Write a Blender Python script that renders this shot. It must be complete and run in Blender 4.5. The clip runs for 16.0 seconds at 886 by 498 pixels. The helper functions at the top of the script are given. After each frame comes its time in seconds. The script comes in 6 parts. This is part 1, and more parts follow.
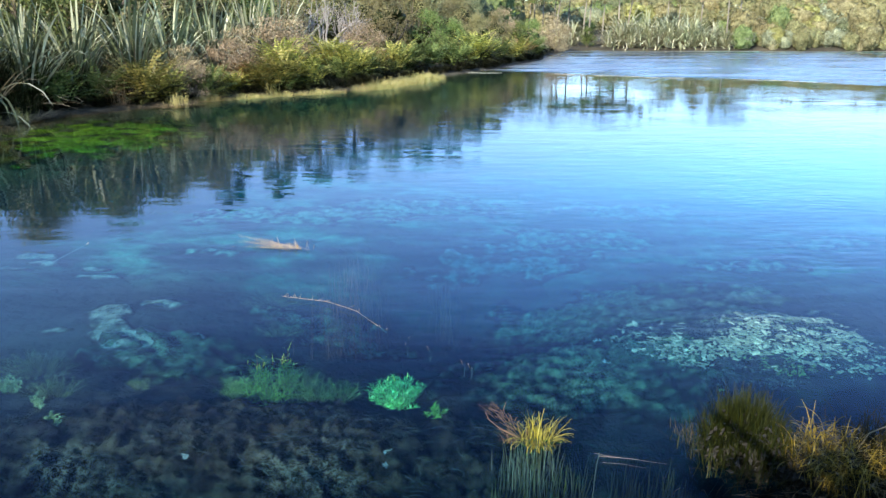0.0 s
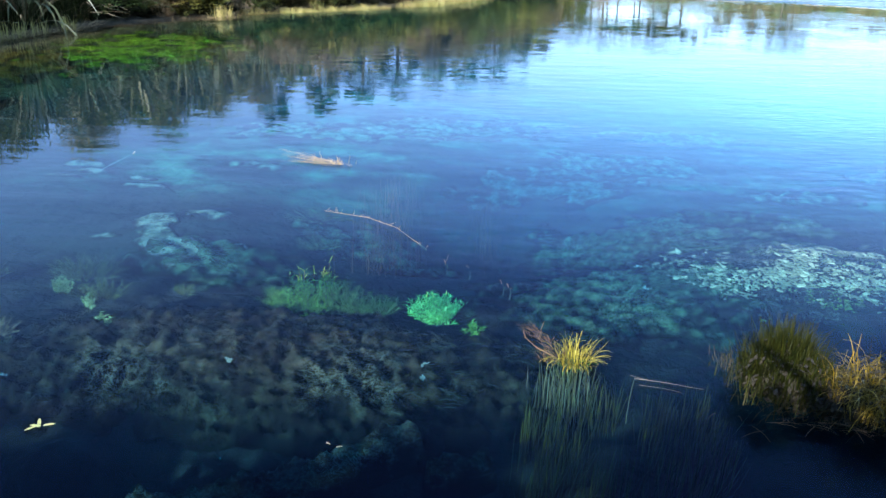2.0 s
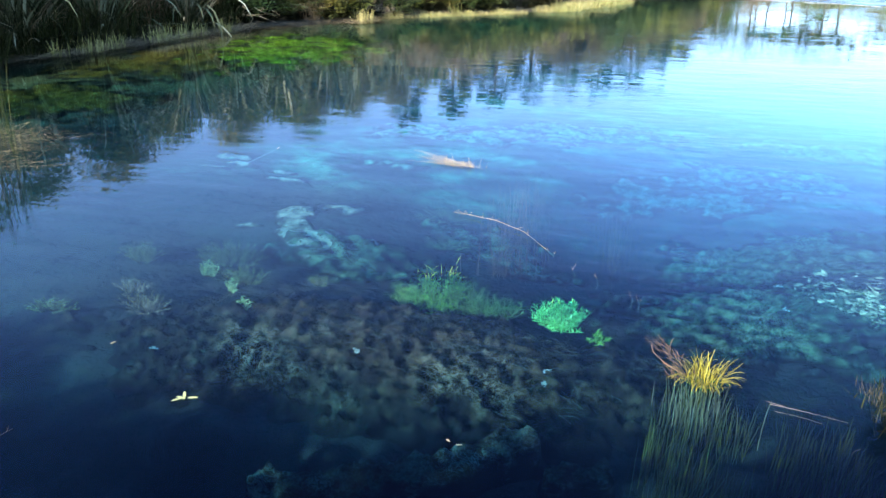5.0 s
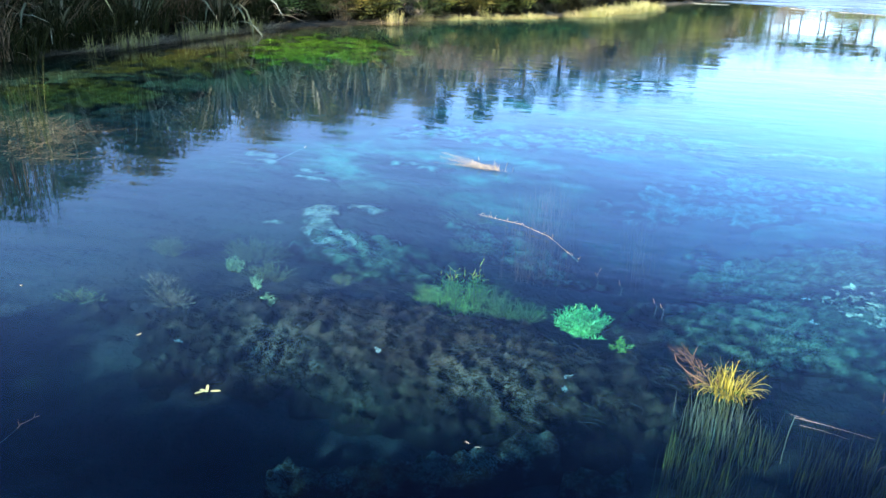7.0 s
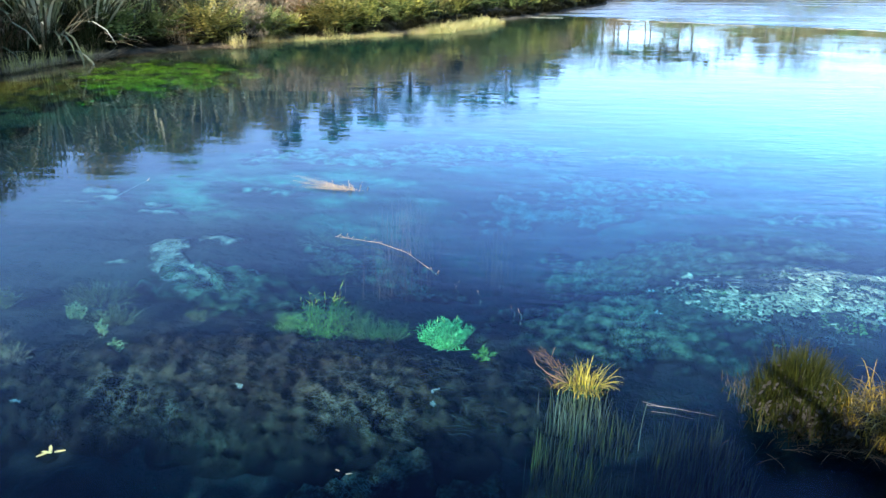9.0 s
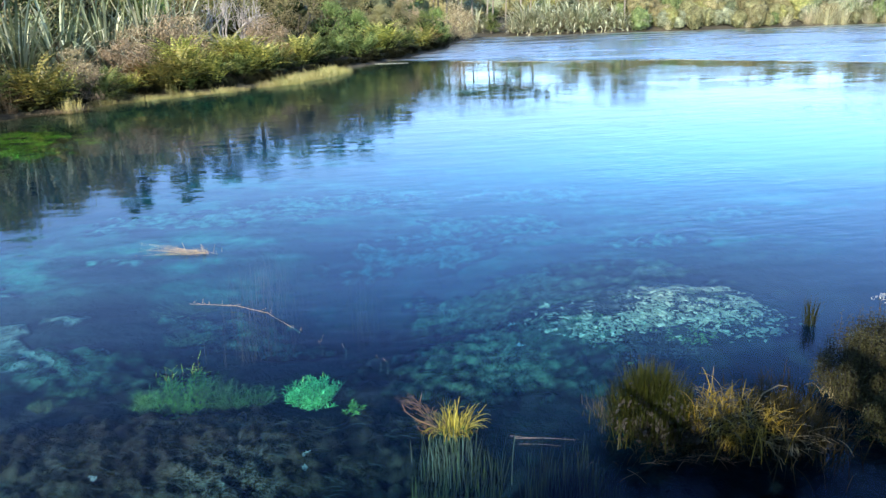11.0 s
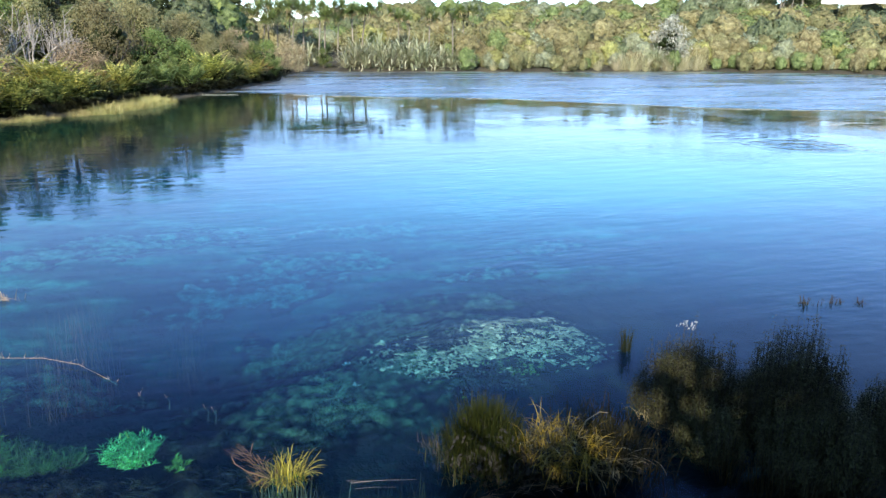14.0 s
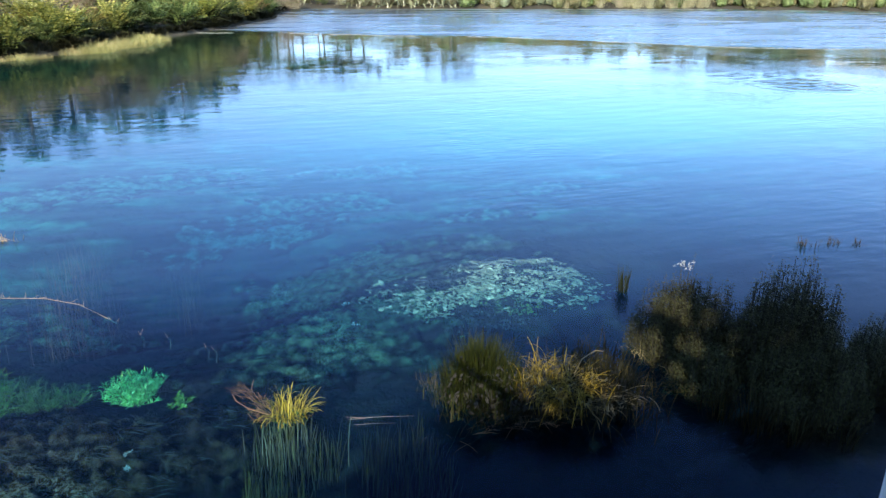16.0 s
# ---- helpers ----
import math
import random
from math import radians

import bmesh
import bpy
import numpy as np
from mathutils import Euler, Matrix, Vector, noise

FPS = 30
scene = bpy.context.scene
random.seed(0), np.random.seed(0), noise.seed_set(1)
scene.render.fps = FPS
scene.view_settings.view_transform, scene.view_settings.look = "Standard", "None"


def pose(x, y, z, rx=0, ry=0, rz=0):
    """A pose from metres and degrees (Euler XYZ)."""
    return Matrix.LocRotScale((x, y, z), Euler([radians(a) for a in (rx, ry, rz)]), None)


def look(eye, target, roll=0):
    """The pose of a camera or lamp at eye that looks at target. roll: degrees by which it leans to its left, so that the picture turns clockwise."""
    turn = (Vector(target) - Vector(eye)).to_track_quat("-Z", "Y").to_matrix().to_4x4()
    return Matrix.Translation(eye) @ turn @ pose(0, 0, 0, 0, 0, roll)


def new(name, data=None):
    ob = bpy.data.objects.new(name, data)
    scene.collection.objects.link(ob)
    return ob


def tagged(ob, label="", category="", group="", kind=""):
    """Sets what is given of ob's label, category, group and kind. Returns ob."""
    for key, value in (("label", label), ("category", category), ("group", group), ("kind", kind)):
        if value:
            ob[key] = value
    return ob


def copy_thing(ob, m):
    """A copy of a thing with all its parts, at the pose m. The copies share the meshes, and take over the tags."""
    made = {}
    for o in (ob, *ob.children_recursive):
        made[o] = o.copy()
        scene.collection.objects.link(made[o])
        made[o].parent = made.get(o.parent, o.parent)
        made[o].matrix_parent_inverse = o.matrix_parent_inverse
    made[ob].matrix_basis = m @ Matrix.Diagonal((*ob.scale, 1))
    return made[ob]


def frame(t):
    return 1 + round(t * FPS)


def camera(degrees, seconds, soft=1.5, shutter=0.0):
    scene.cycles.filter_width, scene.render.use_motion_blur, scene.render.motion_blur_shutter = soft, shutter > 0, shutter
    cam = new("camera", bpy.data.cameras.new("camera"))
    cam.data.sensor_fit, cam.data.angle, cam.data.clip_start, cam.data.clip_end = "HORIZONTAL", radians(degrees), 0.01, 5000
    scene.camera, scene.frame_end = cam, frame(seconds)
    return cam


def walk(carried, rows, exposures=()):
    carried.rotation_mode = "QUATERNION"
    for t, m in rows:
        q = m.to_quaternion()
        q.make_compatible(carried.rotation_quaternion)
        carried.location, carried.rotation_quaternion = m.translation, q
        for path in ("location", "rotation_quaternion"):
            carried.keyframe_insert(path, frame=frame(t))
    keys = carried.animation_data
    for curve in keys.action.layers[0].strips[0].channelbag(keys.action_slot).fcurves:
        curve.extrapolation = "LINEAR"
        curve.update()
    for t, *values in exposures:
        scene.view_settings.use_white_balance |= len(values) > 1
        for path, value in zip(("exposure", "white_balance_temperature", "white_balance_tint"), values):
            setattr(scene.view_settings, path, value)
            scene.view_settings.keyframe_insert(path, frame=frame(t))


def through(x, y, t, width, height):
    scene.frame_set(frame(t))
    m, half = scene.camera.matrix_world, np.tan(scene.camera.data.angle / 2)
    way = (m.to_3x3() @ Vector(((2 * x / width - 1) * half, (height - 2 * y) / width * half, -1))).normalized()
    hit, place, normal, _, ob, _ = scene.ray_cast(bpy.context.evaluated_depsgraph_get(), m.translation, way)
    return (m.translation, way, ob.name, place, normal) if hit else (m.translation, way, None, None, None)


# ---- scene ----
cam = camera(61.46, 16.0)
PATH = [  # seconds, place in metres, turn in degrees
    (0.0, -0.000, -0.000, 3.000, 72.50, -0.00, -0.00),
    (0.5, -0.004, -0.005, 2.996, 71.52, 0.69, 0.73),
    (1.0, -0.002, 0.015, 2.976, 69.82, 0.43, 1.18),
    (1.5, -0.004, 0.027, 2.953, 67.48, 0.01, 2.07),
    (2.0, -0.030, 0.017, 2.929, 66.72, -0.95, 3.51),
    (2.5, -0.051, 0.014, 2.921, 66.24, -0.88, 5.50),
    (3.0, -0.056, 0.005, 2.924, 66.32, -0.60, 7.23),
    (3.5, -0.062, -0.004, 2.923, 66.63, -0.53, 8.72),
    (4.0, -0.059, 0.000, 2.923, 67.13, -0.67, 10.68),
    (4.5, -0.074, -0.005, 2.927, 66.89, -0.34, 12.19),
    (6.8, -0.085, -0.008, 2.922, 67.14, -1.08, 15.78),
    (7.0, -0.087, -0.017, 2.921, 67.13, -1.08, 15.64),
    (7.5, -0.088, -0.012, 2.920, 66.97, -1.17, 14.59),
    (8.0, -0.065, 0.003, 2.919, 67.14, -0.89, 12.05),
    (8.5, -0.048, 0.003, 2.929, 67.74, -0.92, 8.80),
    (9.0, -0.006, 0.014, 2.944, 68.55, -0.38, 4.36),
    (9.2, -0.001, 0.007, 2.952, 69.07, -0.55, 3.62),
    (11.3, 0.118, -0.002, 3.023, 71.87, 0.99, -8.35),
    (11.5, 0.100, 0.006, 3.024, 72.03, 0.13, -9.09),
    (12.0, 0.096, 0.028, 3.026, 72.42, -0.99, -11.39),
    (12.5, 0.104, 0.031, 3.033, 72.54, -0.98, -13.46),
    (13.0, 0.135, 0.039, 3.049, 73.82, -0.68, -16.73),
    (13.5, 0.135, 0.037, 3.057, 74.60, -1.01, -19.07),
    (14.0, 0.158, 0.036, 3.059, 74.09, -0.81, -19.24),
    (14.5, 0.163, 0.041, 3.050, 72.64, 0.16, -19.28),
    (15.0, 0.164, 0.046, 3.048, 71.28, -0.75, -19.28),
    (15.5, 0.179, 0.038, 3.041, 70.65, -0.90, -19.49),
    (16.0, 0.173, 0.040, 3.042, 69.63, -0.81, -19.29),
]
# the film camera opens up where it looks down into the dark water
EXPOSURES = [(0.0, 1.45), (1.0, 1.5), (2.0, 1.7), (3.5, 1.95), (7.0, 2.1), (8.0, 2.1), (9.0, 1.85), (11.5, 1.35), (13.5, 1.15), (16.0, 1.3)]
walk(cam, [(t, pose(x, y, z, rx, ry, rz)) for t, x, y, z, rx, ry, rz in PATH], EXPOSURES)

# ---- light ----
SUN_AZ, SUN_EL = radians(209), radians(32)  # clockwise from +y, above the horizon
world = bpy.data.worlds.new("sky")
scene.world = world
world.use_nodes = True
wn = world.node_tree.nodes
sky = wn.new("ShaderNodeTexSky")
sky.sky_type, sky.sun_disc = "NISHITA", False
sky.sun_elevation, sky.sun_rotation = SUN_EL, SUN_AZ
sky.air_density, sky.dust_density, sky.ozone_density, sky.altitude = 1.0, 0.3, 3.3, 2500
world.node_tree.links.new(sky.outputs[0], wn["Background"].inputs[0])
wn["Background"].inputs[1].default_value = 0.2
sun_dir = Vector((math.sin(SUN_AZ) * math.cos(SUN_EL), math.cos(SUN_AZ) * math.cos(SUN_EL), math.sin(SUN_EL)))
sun = new("sun", bpy.data.lights.new("sun", "SUN"))
sun.data.energy, sun.data.angle, sun.data.color = 4.6, radians(0.5), (1.0, 0.91, 0.76)
sun.matrix_world = look(sun_dir * 60, (0, 0, 0))


# ---- materials ----
def nodes_of(name):
    m = bpy.data.materials.new(name)
    m.use_nodes = True
    return m, m.node_tree.nodes, m.node_tree.links, m.node_tree.nodes["Principled BSDF"]


def ramp(n, stops):
    r = n.new("ShaderNodeValToRGB")
    el = r.color_ramp.elements
    while len(el) < len(stops):
        el.new(0.5)
    for e, (p, c) in zip(el, stops):
        e.position, e.color = p, (*c, 1)
    return r


def noise_tex(n, l, scale, detail=4, stretch=(1, 1, 1), rough=0.55):
    tc = n.new("ShaderNodeNewGeometry")
    mp = n.new("ShaderNodeMapping")
    mp.inputs["Scale"].default_value = stretch
    t = n.new("ShaderNodeTexNoise")
    t.inputs["Scale"].default_value, t.inputs["Detail"].default_value, t.inputs["Roughness"].default_value = scale, detail, rough
    l.new(tc.outputs["Position"], mp.inputs[0])
    l.new(mp.outputs[0], t.inputs["Vector"])
    return t


def math_node(n, l, op, a, b=None, clamp=False):
    m = n.new("ShaderNodeMath")
    m.operation, m.use_clamp = op, clamp
    for i, v in enumerate((a, b)):
        if v is None:
            continue
        if isinstance(v, (int, float)):
            m.inputs[i].default_value = v
        else:
            l.new(v, m.inputs[i])
    return m.outputs[0]


def mix_col(n, l, fac, a, b):
    m = n.new("ShaderNodeMix")
    m.data_type = "RGBA"
    for i, v in ((0, fac), (6, a), (7, b)):
        if isinstance(v, (int, float)):
            m.inputs[i].default_value = v
        elif isinstance(v, tuple):
            m.inputs[i].default_value = (*v, 1)
        else:
            l.new(v, m.inputs[i])
    return m.outputs[2]


def leaf_mat(name, dark, mid, light, rough=0.5, through=0.3, vary=0.25, spread=0.75):
    """Leaves: each island its own tone, each plant its own cast, light shining through."""
    m, n, l, p = nodes_of(name)
    geo = n.new("ShaderNodeNewGeometry")
    r = ramp(n, [(0.0, dark), (0.5, mid), (1.0, light)])
    l.new(math_node(n, l, "ADD", math_node(n, l, "MULTIPLY", geo.outputs["Random Per Island"], spread), 0.5 - spread / 2), r.inputs[0])
    info = n.new("ShaderNodeObjectInfo")
    patch = noise_tex(n, l, 0.55, 5)
    h = n.new("ShaderNodeHueSaturation")
    l.new(r.outputs[0], h.inputs["Color"])
    v = math_node(n, l, "ADD", math_node(n, l, "MULTIPLY", info.outputs["Random"], vary), math_node(n, l, "MULTIPLY", patch.outputs[0], 0.7))
    l.new(math_node(n, l, "ADD", v, 0.65 - vary / 2), h.inputs["Value"])
    l.new(math_node(n, l, "ADD", math_node(n, l, "MULTIPLY", info.outputs["Random"], 0.03), 0.485), h.inputs["Hue"])
    l.new(h.outputs[0], p.inputs["Base Color"])
    p.inputs["Roughness"].default_value = rough
    tr = n.new("ShaderNodeBsdfTranslucent")
    l.new(h.outputs[0], tr.inputs[0])
    mx = n.new("ShaderNodeMixShader")
    mx.inputs[0].default_value = through
    l.new(p.outputs[0], mx.inputs[1])
    l.new(tr.outputs[0], mx.inputs[2])
    l.new(mx.outputs[0], n["Material Output"].inputs[0])
    return m


def dulled(m, level):
    """Leaves with little sheen."""
    m.node_tree.nodes["Principled BSDF"].inputs["Specular IOR Level"].default_value = level
    return m


def canopy_mat(name, dark, mid, light):
    """The closed leafage of a shrub seen from afar: speckled leaves over broader patches, with a leafy relief."""
    m, n, l, p = nodes_of(name)
    fine, mid_n, patch = noise_tex(n, l, 9.0, 4, (1, 1, 1), 0.7), noise_tex(n, l, 2.2, 3), noise_tex(n, l, 0.33, 2)
    s = math_node(n, l, "ADD", math_node(n, l, "MULTIPLY", fine.outputs[0], 0.55), math_node(n, l, "MULTIPLY", mid_n.outputs[0], 0.45))
    r = ramp(n, [(0.34, dark), (0.5, mid), (0.68, light)])
    l.new(s, r.inputs[0])
    info = n.new("ShaderNodeObjectInfo")
    h = n.new("ShaderNodeHueSaturation")
    l.new(r.outputs[0], h.inputs["Color"])
    v = math_node(n, l, "ADD", math_node(n, l, "MULTIPLY", info.outputs["Random"], 0.4), math_node(n, l, "MULTIPLY", patch.outputs[0], 1.3))
    l.new(math_node(n, l, "ADD", v, 0.15), h.inputs["Value"])
    l.new(math_node(n, l, "ADD", math_node(n, l, "MULTIPLY", patch.outputs[0], 0.03), 0.49), h.inputs["Hue"])
    l.new(h.outputs[0], p.inputs["Base Color"])
    p.inputs["Roughness"].default_value, p.inputs["Specular IOR Level"].default_value = 0.8, 0.1
    bp = n.new("ShaderNodeBump")
    bp.inputs["Distance"].default_value = 0.35
    l.new(s, bp.inputs["Height"])
    l.new(bp.outputs[0], p.inputs["Normal"])
    return m


def rough_mat(name, a, b, c, scale=3.0, rough=0.85, bump=0.02, stretch=(1, 1, 1)):
    """Bark, wood, stone, soil: two scales of tone and a relief."""
    m, n, l, p = nodes_of(name)
    big, fine = noise_tex(n, l, scale, 5, stretch), noise_tex(n, l, scale * 9, 4, stretch)
    r = ramp(n, [(0.25, a), (0.5, b), (0.75, c)])
    info = n.new("ShaderNodeObjectInfo")
    s = math_node(n, l, "ADD", math_node(n, l, "MULTIPLY", big.outputs[0], 0.6), math_node(n, l, "MULTIPLY", fine.outputs[0], 0.4))
    s = math_node(n, l, "ADD", s, math_node(n, l, "MULTIPLY", math_node(n, l, "SUBTRACT", info.outputs["Random"], 0.5), 0.25))
    l.new(s, r.inputs[0])
    l.new(r.outputs[0], p.inputs["Base Color"])
    p.inputs["Roughness"].default_value = rough
    bp = n.new("ShaderNodeBump")
    bp.inputs["Distance"].default_value = bump
    l.new(s, bp.inputs["Height"])
    l.new(bp.outputs[0], p.inputs["Normal"])
    return m


M_FLAX = leaf_mat("flax_leaf", (0.03, 0.042, 0.018), (0.15, 0.18, 0.085), (0.52, 0.53, 0.36), 0.55, 0.15, 0.4, 0.95)
M_FLAX_PALE = leaf_mat("pale_flax_leaf", (0.10, 0.12, 0.05), (0.36, 0.38, 0.22), (0.66, 0.64, 0.46), 0.55, 0.25, 0.3, 0.9)
M_FLAX_DEAD = leaf_mat("flax_dead", (0.10, 0.075, 0.045), (0.25, 0.19, 0.11), (0.48, 0.40, 0.27), 0.7, 0.15)
M_FERN = leaf_mat("fern_frond", (0.05, 0.07, 0.014), (0.24, 0.24, 0.05), (0.50, 0.44, 0.12), 0.5, 0.3, 0.9)
# near-black leaf: the shade under overhanging ferns is put into its colour
M_BANK_SHADE = dulled(leaf_mat("bank_shade_fringe", (0.004, 0.004, 0.002), (0.009, 0.010, 0.004), (0.028, 0.030, 0.012), 0.6, 0.1), 0.1)
M_FERN_RUST = leaf_mat("rusty_frond", (0.12, 0.07, 0.025), (0.30, 0.19, 0.07), (0.50, 0.36, 0.16), 0.6, 0.3, 0.6)
# leaf colour darkened to stand for growth in shade
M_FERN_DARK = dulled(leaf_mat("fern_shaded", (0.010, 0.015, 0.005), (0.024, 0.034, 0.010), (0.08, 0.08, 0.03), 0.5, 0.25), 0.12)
M_DRY = leaf_mat("dry_scrub", (0.13, 0.10, 0.055), (0.28, 0.22, 0.125), (0.46, 0.38, 0.23), 0.8, 0.2)
M_SCRUB = dulled(leaf_mat("scrub_leaf", (0.075, 0.075, 0.034), (0.205, 0.19, 0.09), (0.36, 0.33, 0.17), 0.6, 0.3, 0.6, 0.3), 0.12)
M_SCRUB_DARK = dulled(leaf_mat("dark_scrub_leaf", (0.04, 0.055, 0.028), (0.09, 0.115, 0.055), (0.20, 0.23, 0.11), 0.6, 0.25, 0.5, 0.6), 0.12)
M_BUSH = dulled(leaf_mat("bush_leaf", (0.045, 0.07, 0.02), (0.12, 0.165, 0.05), (0.28, 0.33, 0.11), 0.5, 0.3, 0.6, 0.6), 0.12)
M_OLIVE = dulled(leaf_mat("olive_leaf", (0.09, 0.09, 0.03), (0.21, 0.205, 0.075), (0.37, 0.35, 0.15), 0.55, 0.3, 0.5, 0.35), 0.12)
M_BRONZE = dulled(leaf_mat("bronze_leaf", (0.09, 0.075, 0.035), (0.20, 0.17, 0.08), (0.37, 0.32, 0.17), 0.6, 0.3, 0.5, 0.35), 0.12)
M_CONIFER = dulled(leaf_mat("conifer_leaf", (0.020, 0.030, 0.012), (0.05, 0.068, 0.028), (0.11, 0.13, 0.055), 0.6, 0.2, 0.4, 0.4), 0.12)
C_SCRUB = canopy_mat("scrub_canopy", (0.055, 0.061, 0.024), (0.195, 0.195, 0.091), (0.427, 0.409, 0.207))
C_OLIVE = canopy_mat("olive_canopy", (0.067, 0.076, 0.022), (0.226, 0.226, 0.079), (0.464, 0.445, 0.171))
C_GREEN = canopy_mat("green_canopy", (0.039, 0.061, 0.021), (0.14, 0.183, 0.073), (0.317, 0.366, 0.146))
C_GREY = canopy_mat("grey_canopy", (0.061, 0.073, 0.039), (0.207, 0.226, 0.134), (0.439, 0.458, 0.293))
C_BRONZE = canopy_mat("bronze_canopy", (0.055, 0.051, 0.024), (0.201, 0.183, 0.091), (0.427, 0.384, 0.213))
C_DARK = canopy_mat("dark_canopy", (0.037, 0.049, 0.024), (0.122, 0.146, 0.079), (0.281, 0.305, 0.171))
M_FOAM = rough_mat("foam", (0.22, 0.23, 0.17), (0.34, 0.34, 0.26), (0.48, 0.47, 0.38), 3.0, 0.9, 0.004)
M_CLAY = rough_mat("bare_clay", (0.45, 0.41, 0.35), (0.60, 0.56, 0.49), (0.72, 0.68, 0.60), 0.6, 0.95, 0.03)
M_GREY = leaf_mat("grey_leaf", (0.10, 0.125, 0.075), (0.21, 0.24, 0.15), (0.38, 0.40, 0.27), 0.6, 0.25, 0.4, 0.45)
M_WHITE = leaf_mat("pale_blossom", (0.16, 0.18, 0.12), (0.34, 0.35, 0.27), (0.58, 0.57, 0.50), 0.7, 0.3)
M_PALM = leaf_mat("cabbage_leaf", (0.08, 0.12, 0.03), (0.17, 0.23, 0.07), (0.36, 0.38, 0.16), 0.4, 0.3)
M_GRASS = leaf_mat("bank_grass", (0.20, 0.20, 0.06), (0.40, 0.36, 0.13), (0.60, 0.52, 0.25), 0.6, 0.35)
M_STRAW = leaf_mat("straw", (0.18, 0.13, 0.07), (0.42, 0.33, 0.19), (0.66, 0.55, 0.36), 0.7, 0.2, 0.25, 1.0)
M_TOETOE = leaf_mat("toetoe_leaf", (0.22, 0.21, 0.10), (0.48, 0.44, 0.26), (0.72, 0.66, 0.46), 0.6, 0.3)
M_STRAW_DULL = leaf_mat("dull_straw", (0.06, 0.05, 0.02), (0.16, 0.13, 0.06), (0.30, 0.25, 0.13), 0.7, 0.2)
M_GOLD = leaf_mat("golden_sedge", (0.03, 0.026, 0.003), (0.15, 0.12, 0.007), (0.38, 0.29, 0.022), 0.5, 0.35)
M_BRIGHT_GOLD = leaf_mat("bright_sedge", (0.035, 0.026, 0.005), (0.20, 0.165, 0.016), (0.47, 0.40, 0.062), 0.5, 0.35)
M_RUST = leaf_mat("rust_stems", (0.08, 0.05, 0.025), (0.21, 0.135, 0.07), (0.42, 0.31, 0.19), 0.7, 0.2)
M_RUST_RED = leaf_mat("rust_red_stems", (0.08, 0.02, 0.012), (0.20, 0.05, 0.025), (0.34, 0.10, 0.05), 0.7, 0.2)
M_LITTER_DARK = leaf_mat("dark_litter", (0.02, 0.013, 0.008), (0.045, 0.032, 0.018), (0.11, 0.08, 0.045), 0.7, 0.2)
M_STEM_LITTER = leaf_mat("stem_litter", (0.045, 0.028, 0.014), (0.12, 0.078, 0.042), (0.27, 0.19, 0.105), 0.7, 0.2)
M_ORANGE = leaf_mat("orange_straw", (0.28, 0.16, 0.08), (0.48, 0.31, 0.17), (0.66, 0.50, 0.32), 0.7, 0.2)
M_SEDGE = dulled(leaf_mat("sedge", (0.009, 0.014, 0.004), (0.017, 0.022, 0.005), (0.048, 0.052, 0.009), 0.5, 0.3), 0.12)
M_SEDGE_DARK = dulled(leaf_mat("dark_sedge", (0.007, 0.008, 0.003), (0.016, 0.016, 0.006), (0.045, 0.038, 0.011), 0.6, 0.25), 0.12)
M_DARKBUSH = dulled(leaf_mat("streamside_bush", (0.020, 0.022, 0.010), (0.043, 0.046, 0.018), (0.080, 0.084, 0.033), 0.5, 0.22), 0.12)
M_CRESS = leaf_mat("cress", (0.06, 0.30, 0.06), (0.15, 0.58, 0.15), (0.42, 0.85, 0.34), 0.4, 0.3)
M_WEED = leaf_mat("water_weed", (0.05, 0.13, 0.015), (0.12, 0.27, 0.035), (0.27, 0.46, 0.09), 0.5, 0.3)
M_WEED_DIM = leaf_mat("dim_weed", (0.035, 0.08, 0.014), (0.08, 0.165, 0.03), (0.17, 0.29, 0.07), 0.5, 0.3)
M_FLOWER_DIM = leaf_mat("weed_flower", (0.3, 0.33, 0.3), (0.45, 0.48, 0.44), (0.6, 0.62, 0.56), 0.6, 0.3)
M_WEED_OLIVE = leaf_mat("olive_weed", (0.07, 0.075, 0.02), (0.16, 0.16, 0.05), (0.32, 0.30, 0.10), 0.6, 0.3)
M_WEED_DARK = dulled(leaf_mat("bed_weed", (0.014, 0.014, 0.010), (0.032, 0.031, 0.021), (0.07, 0.068, 0.045), 0.7, 0.2, 0.25, 0.4), 0.12)
M_WEED_PALE = leaf_mat("pale_weed", (0.12, 0.16, 0.06), (0.24, 0.30, 0.13), (0.42, 0.48, 0.24), 0.6, 0.2)
M_WEED_SILT = leaf_mat("silted_weed", (0.04, 0.042, 0.036), (0.075, 0.08, 0.066), (0.13, 0.135, 0.115), 0.7, 0.2, 0.25, 0.4)
M_WEED_BROWN = dulled(leaf_mat("brown_weed", (0.03, 0.022, 0.012), (0.06, 0.045, 0.025), (0.11, 0.09, 0.05), 0.6, 0.2, 0.25, 0.4), 0.12)
M_REED = leaf_mat("reed_stem", (0.03, 0.020, 0.004), (0.075, 0.052, 0.009), (0.18, 0.13, 0.022), 0.5, 0.2, 0.25, 1.0)
M_BARK = rough_mat("bark", (0.06, 0.045, 0.03), (0.14, 0.11, 0.08), (0.26, 0.22, 0.17), 4.0, 0.9, 0.03, (1, 1, 0.3))
M_PALE_BARK = rough_mat("pale_bark", (0.22, 0.19, 0.15), (0.38, 0.34, 0.28), (0.55, 0.51, 0.44), 4.0, 0.9, 0.02, (1, 1, 0.3))
M_TRUNK = rough_mat("cabbage_bark", (0.09, 0.08, 0.06), (0.18, 0.16, 0.125), (0.30, 0.27, 0.21), 4.0, 0.9, 0.02, (1, 1, 0.3))
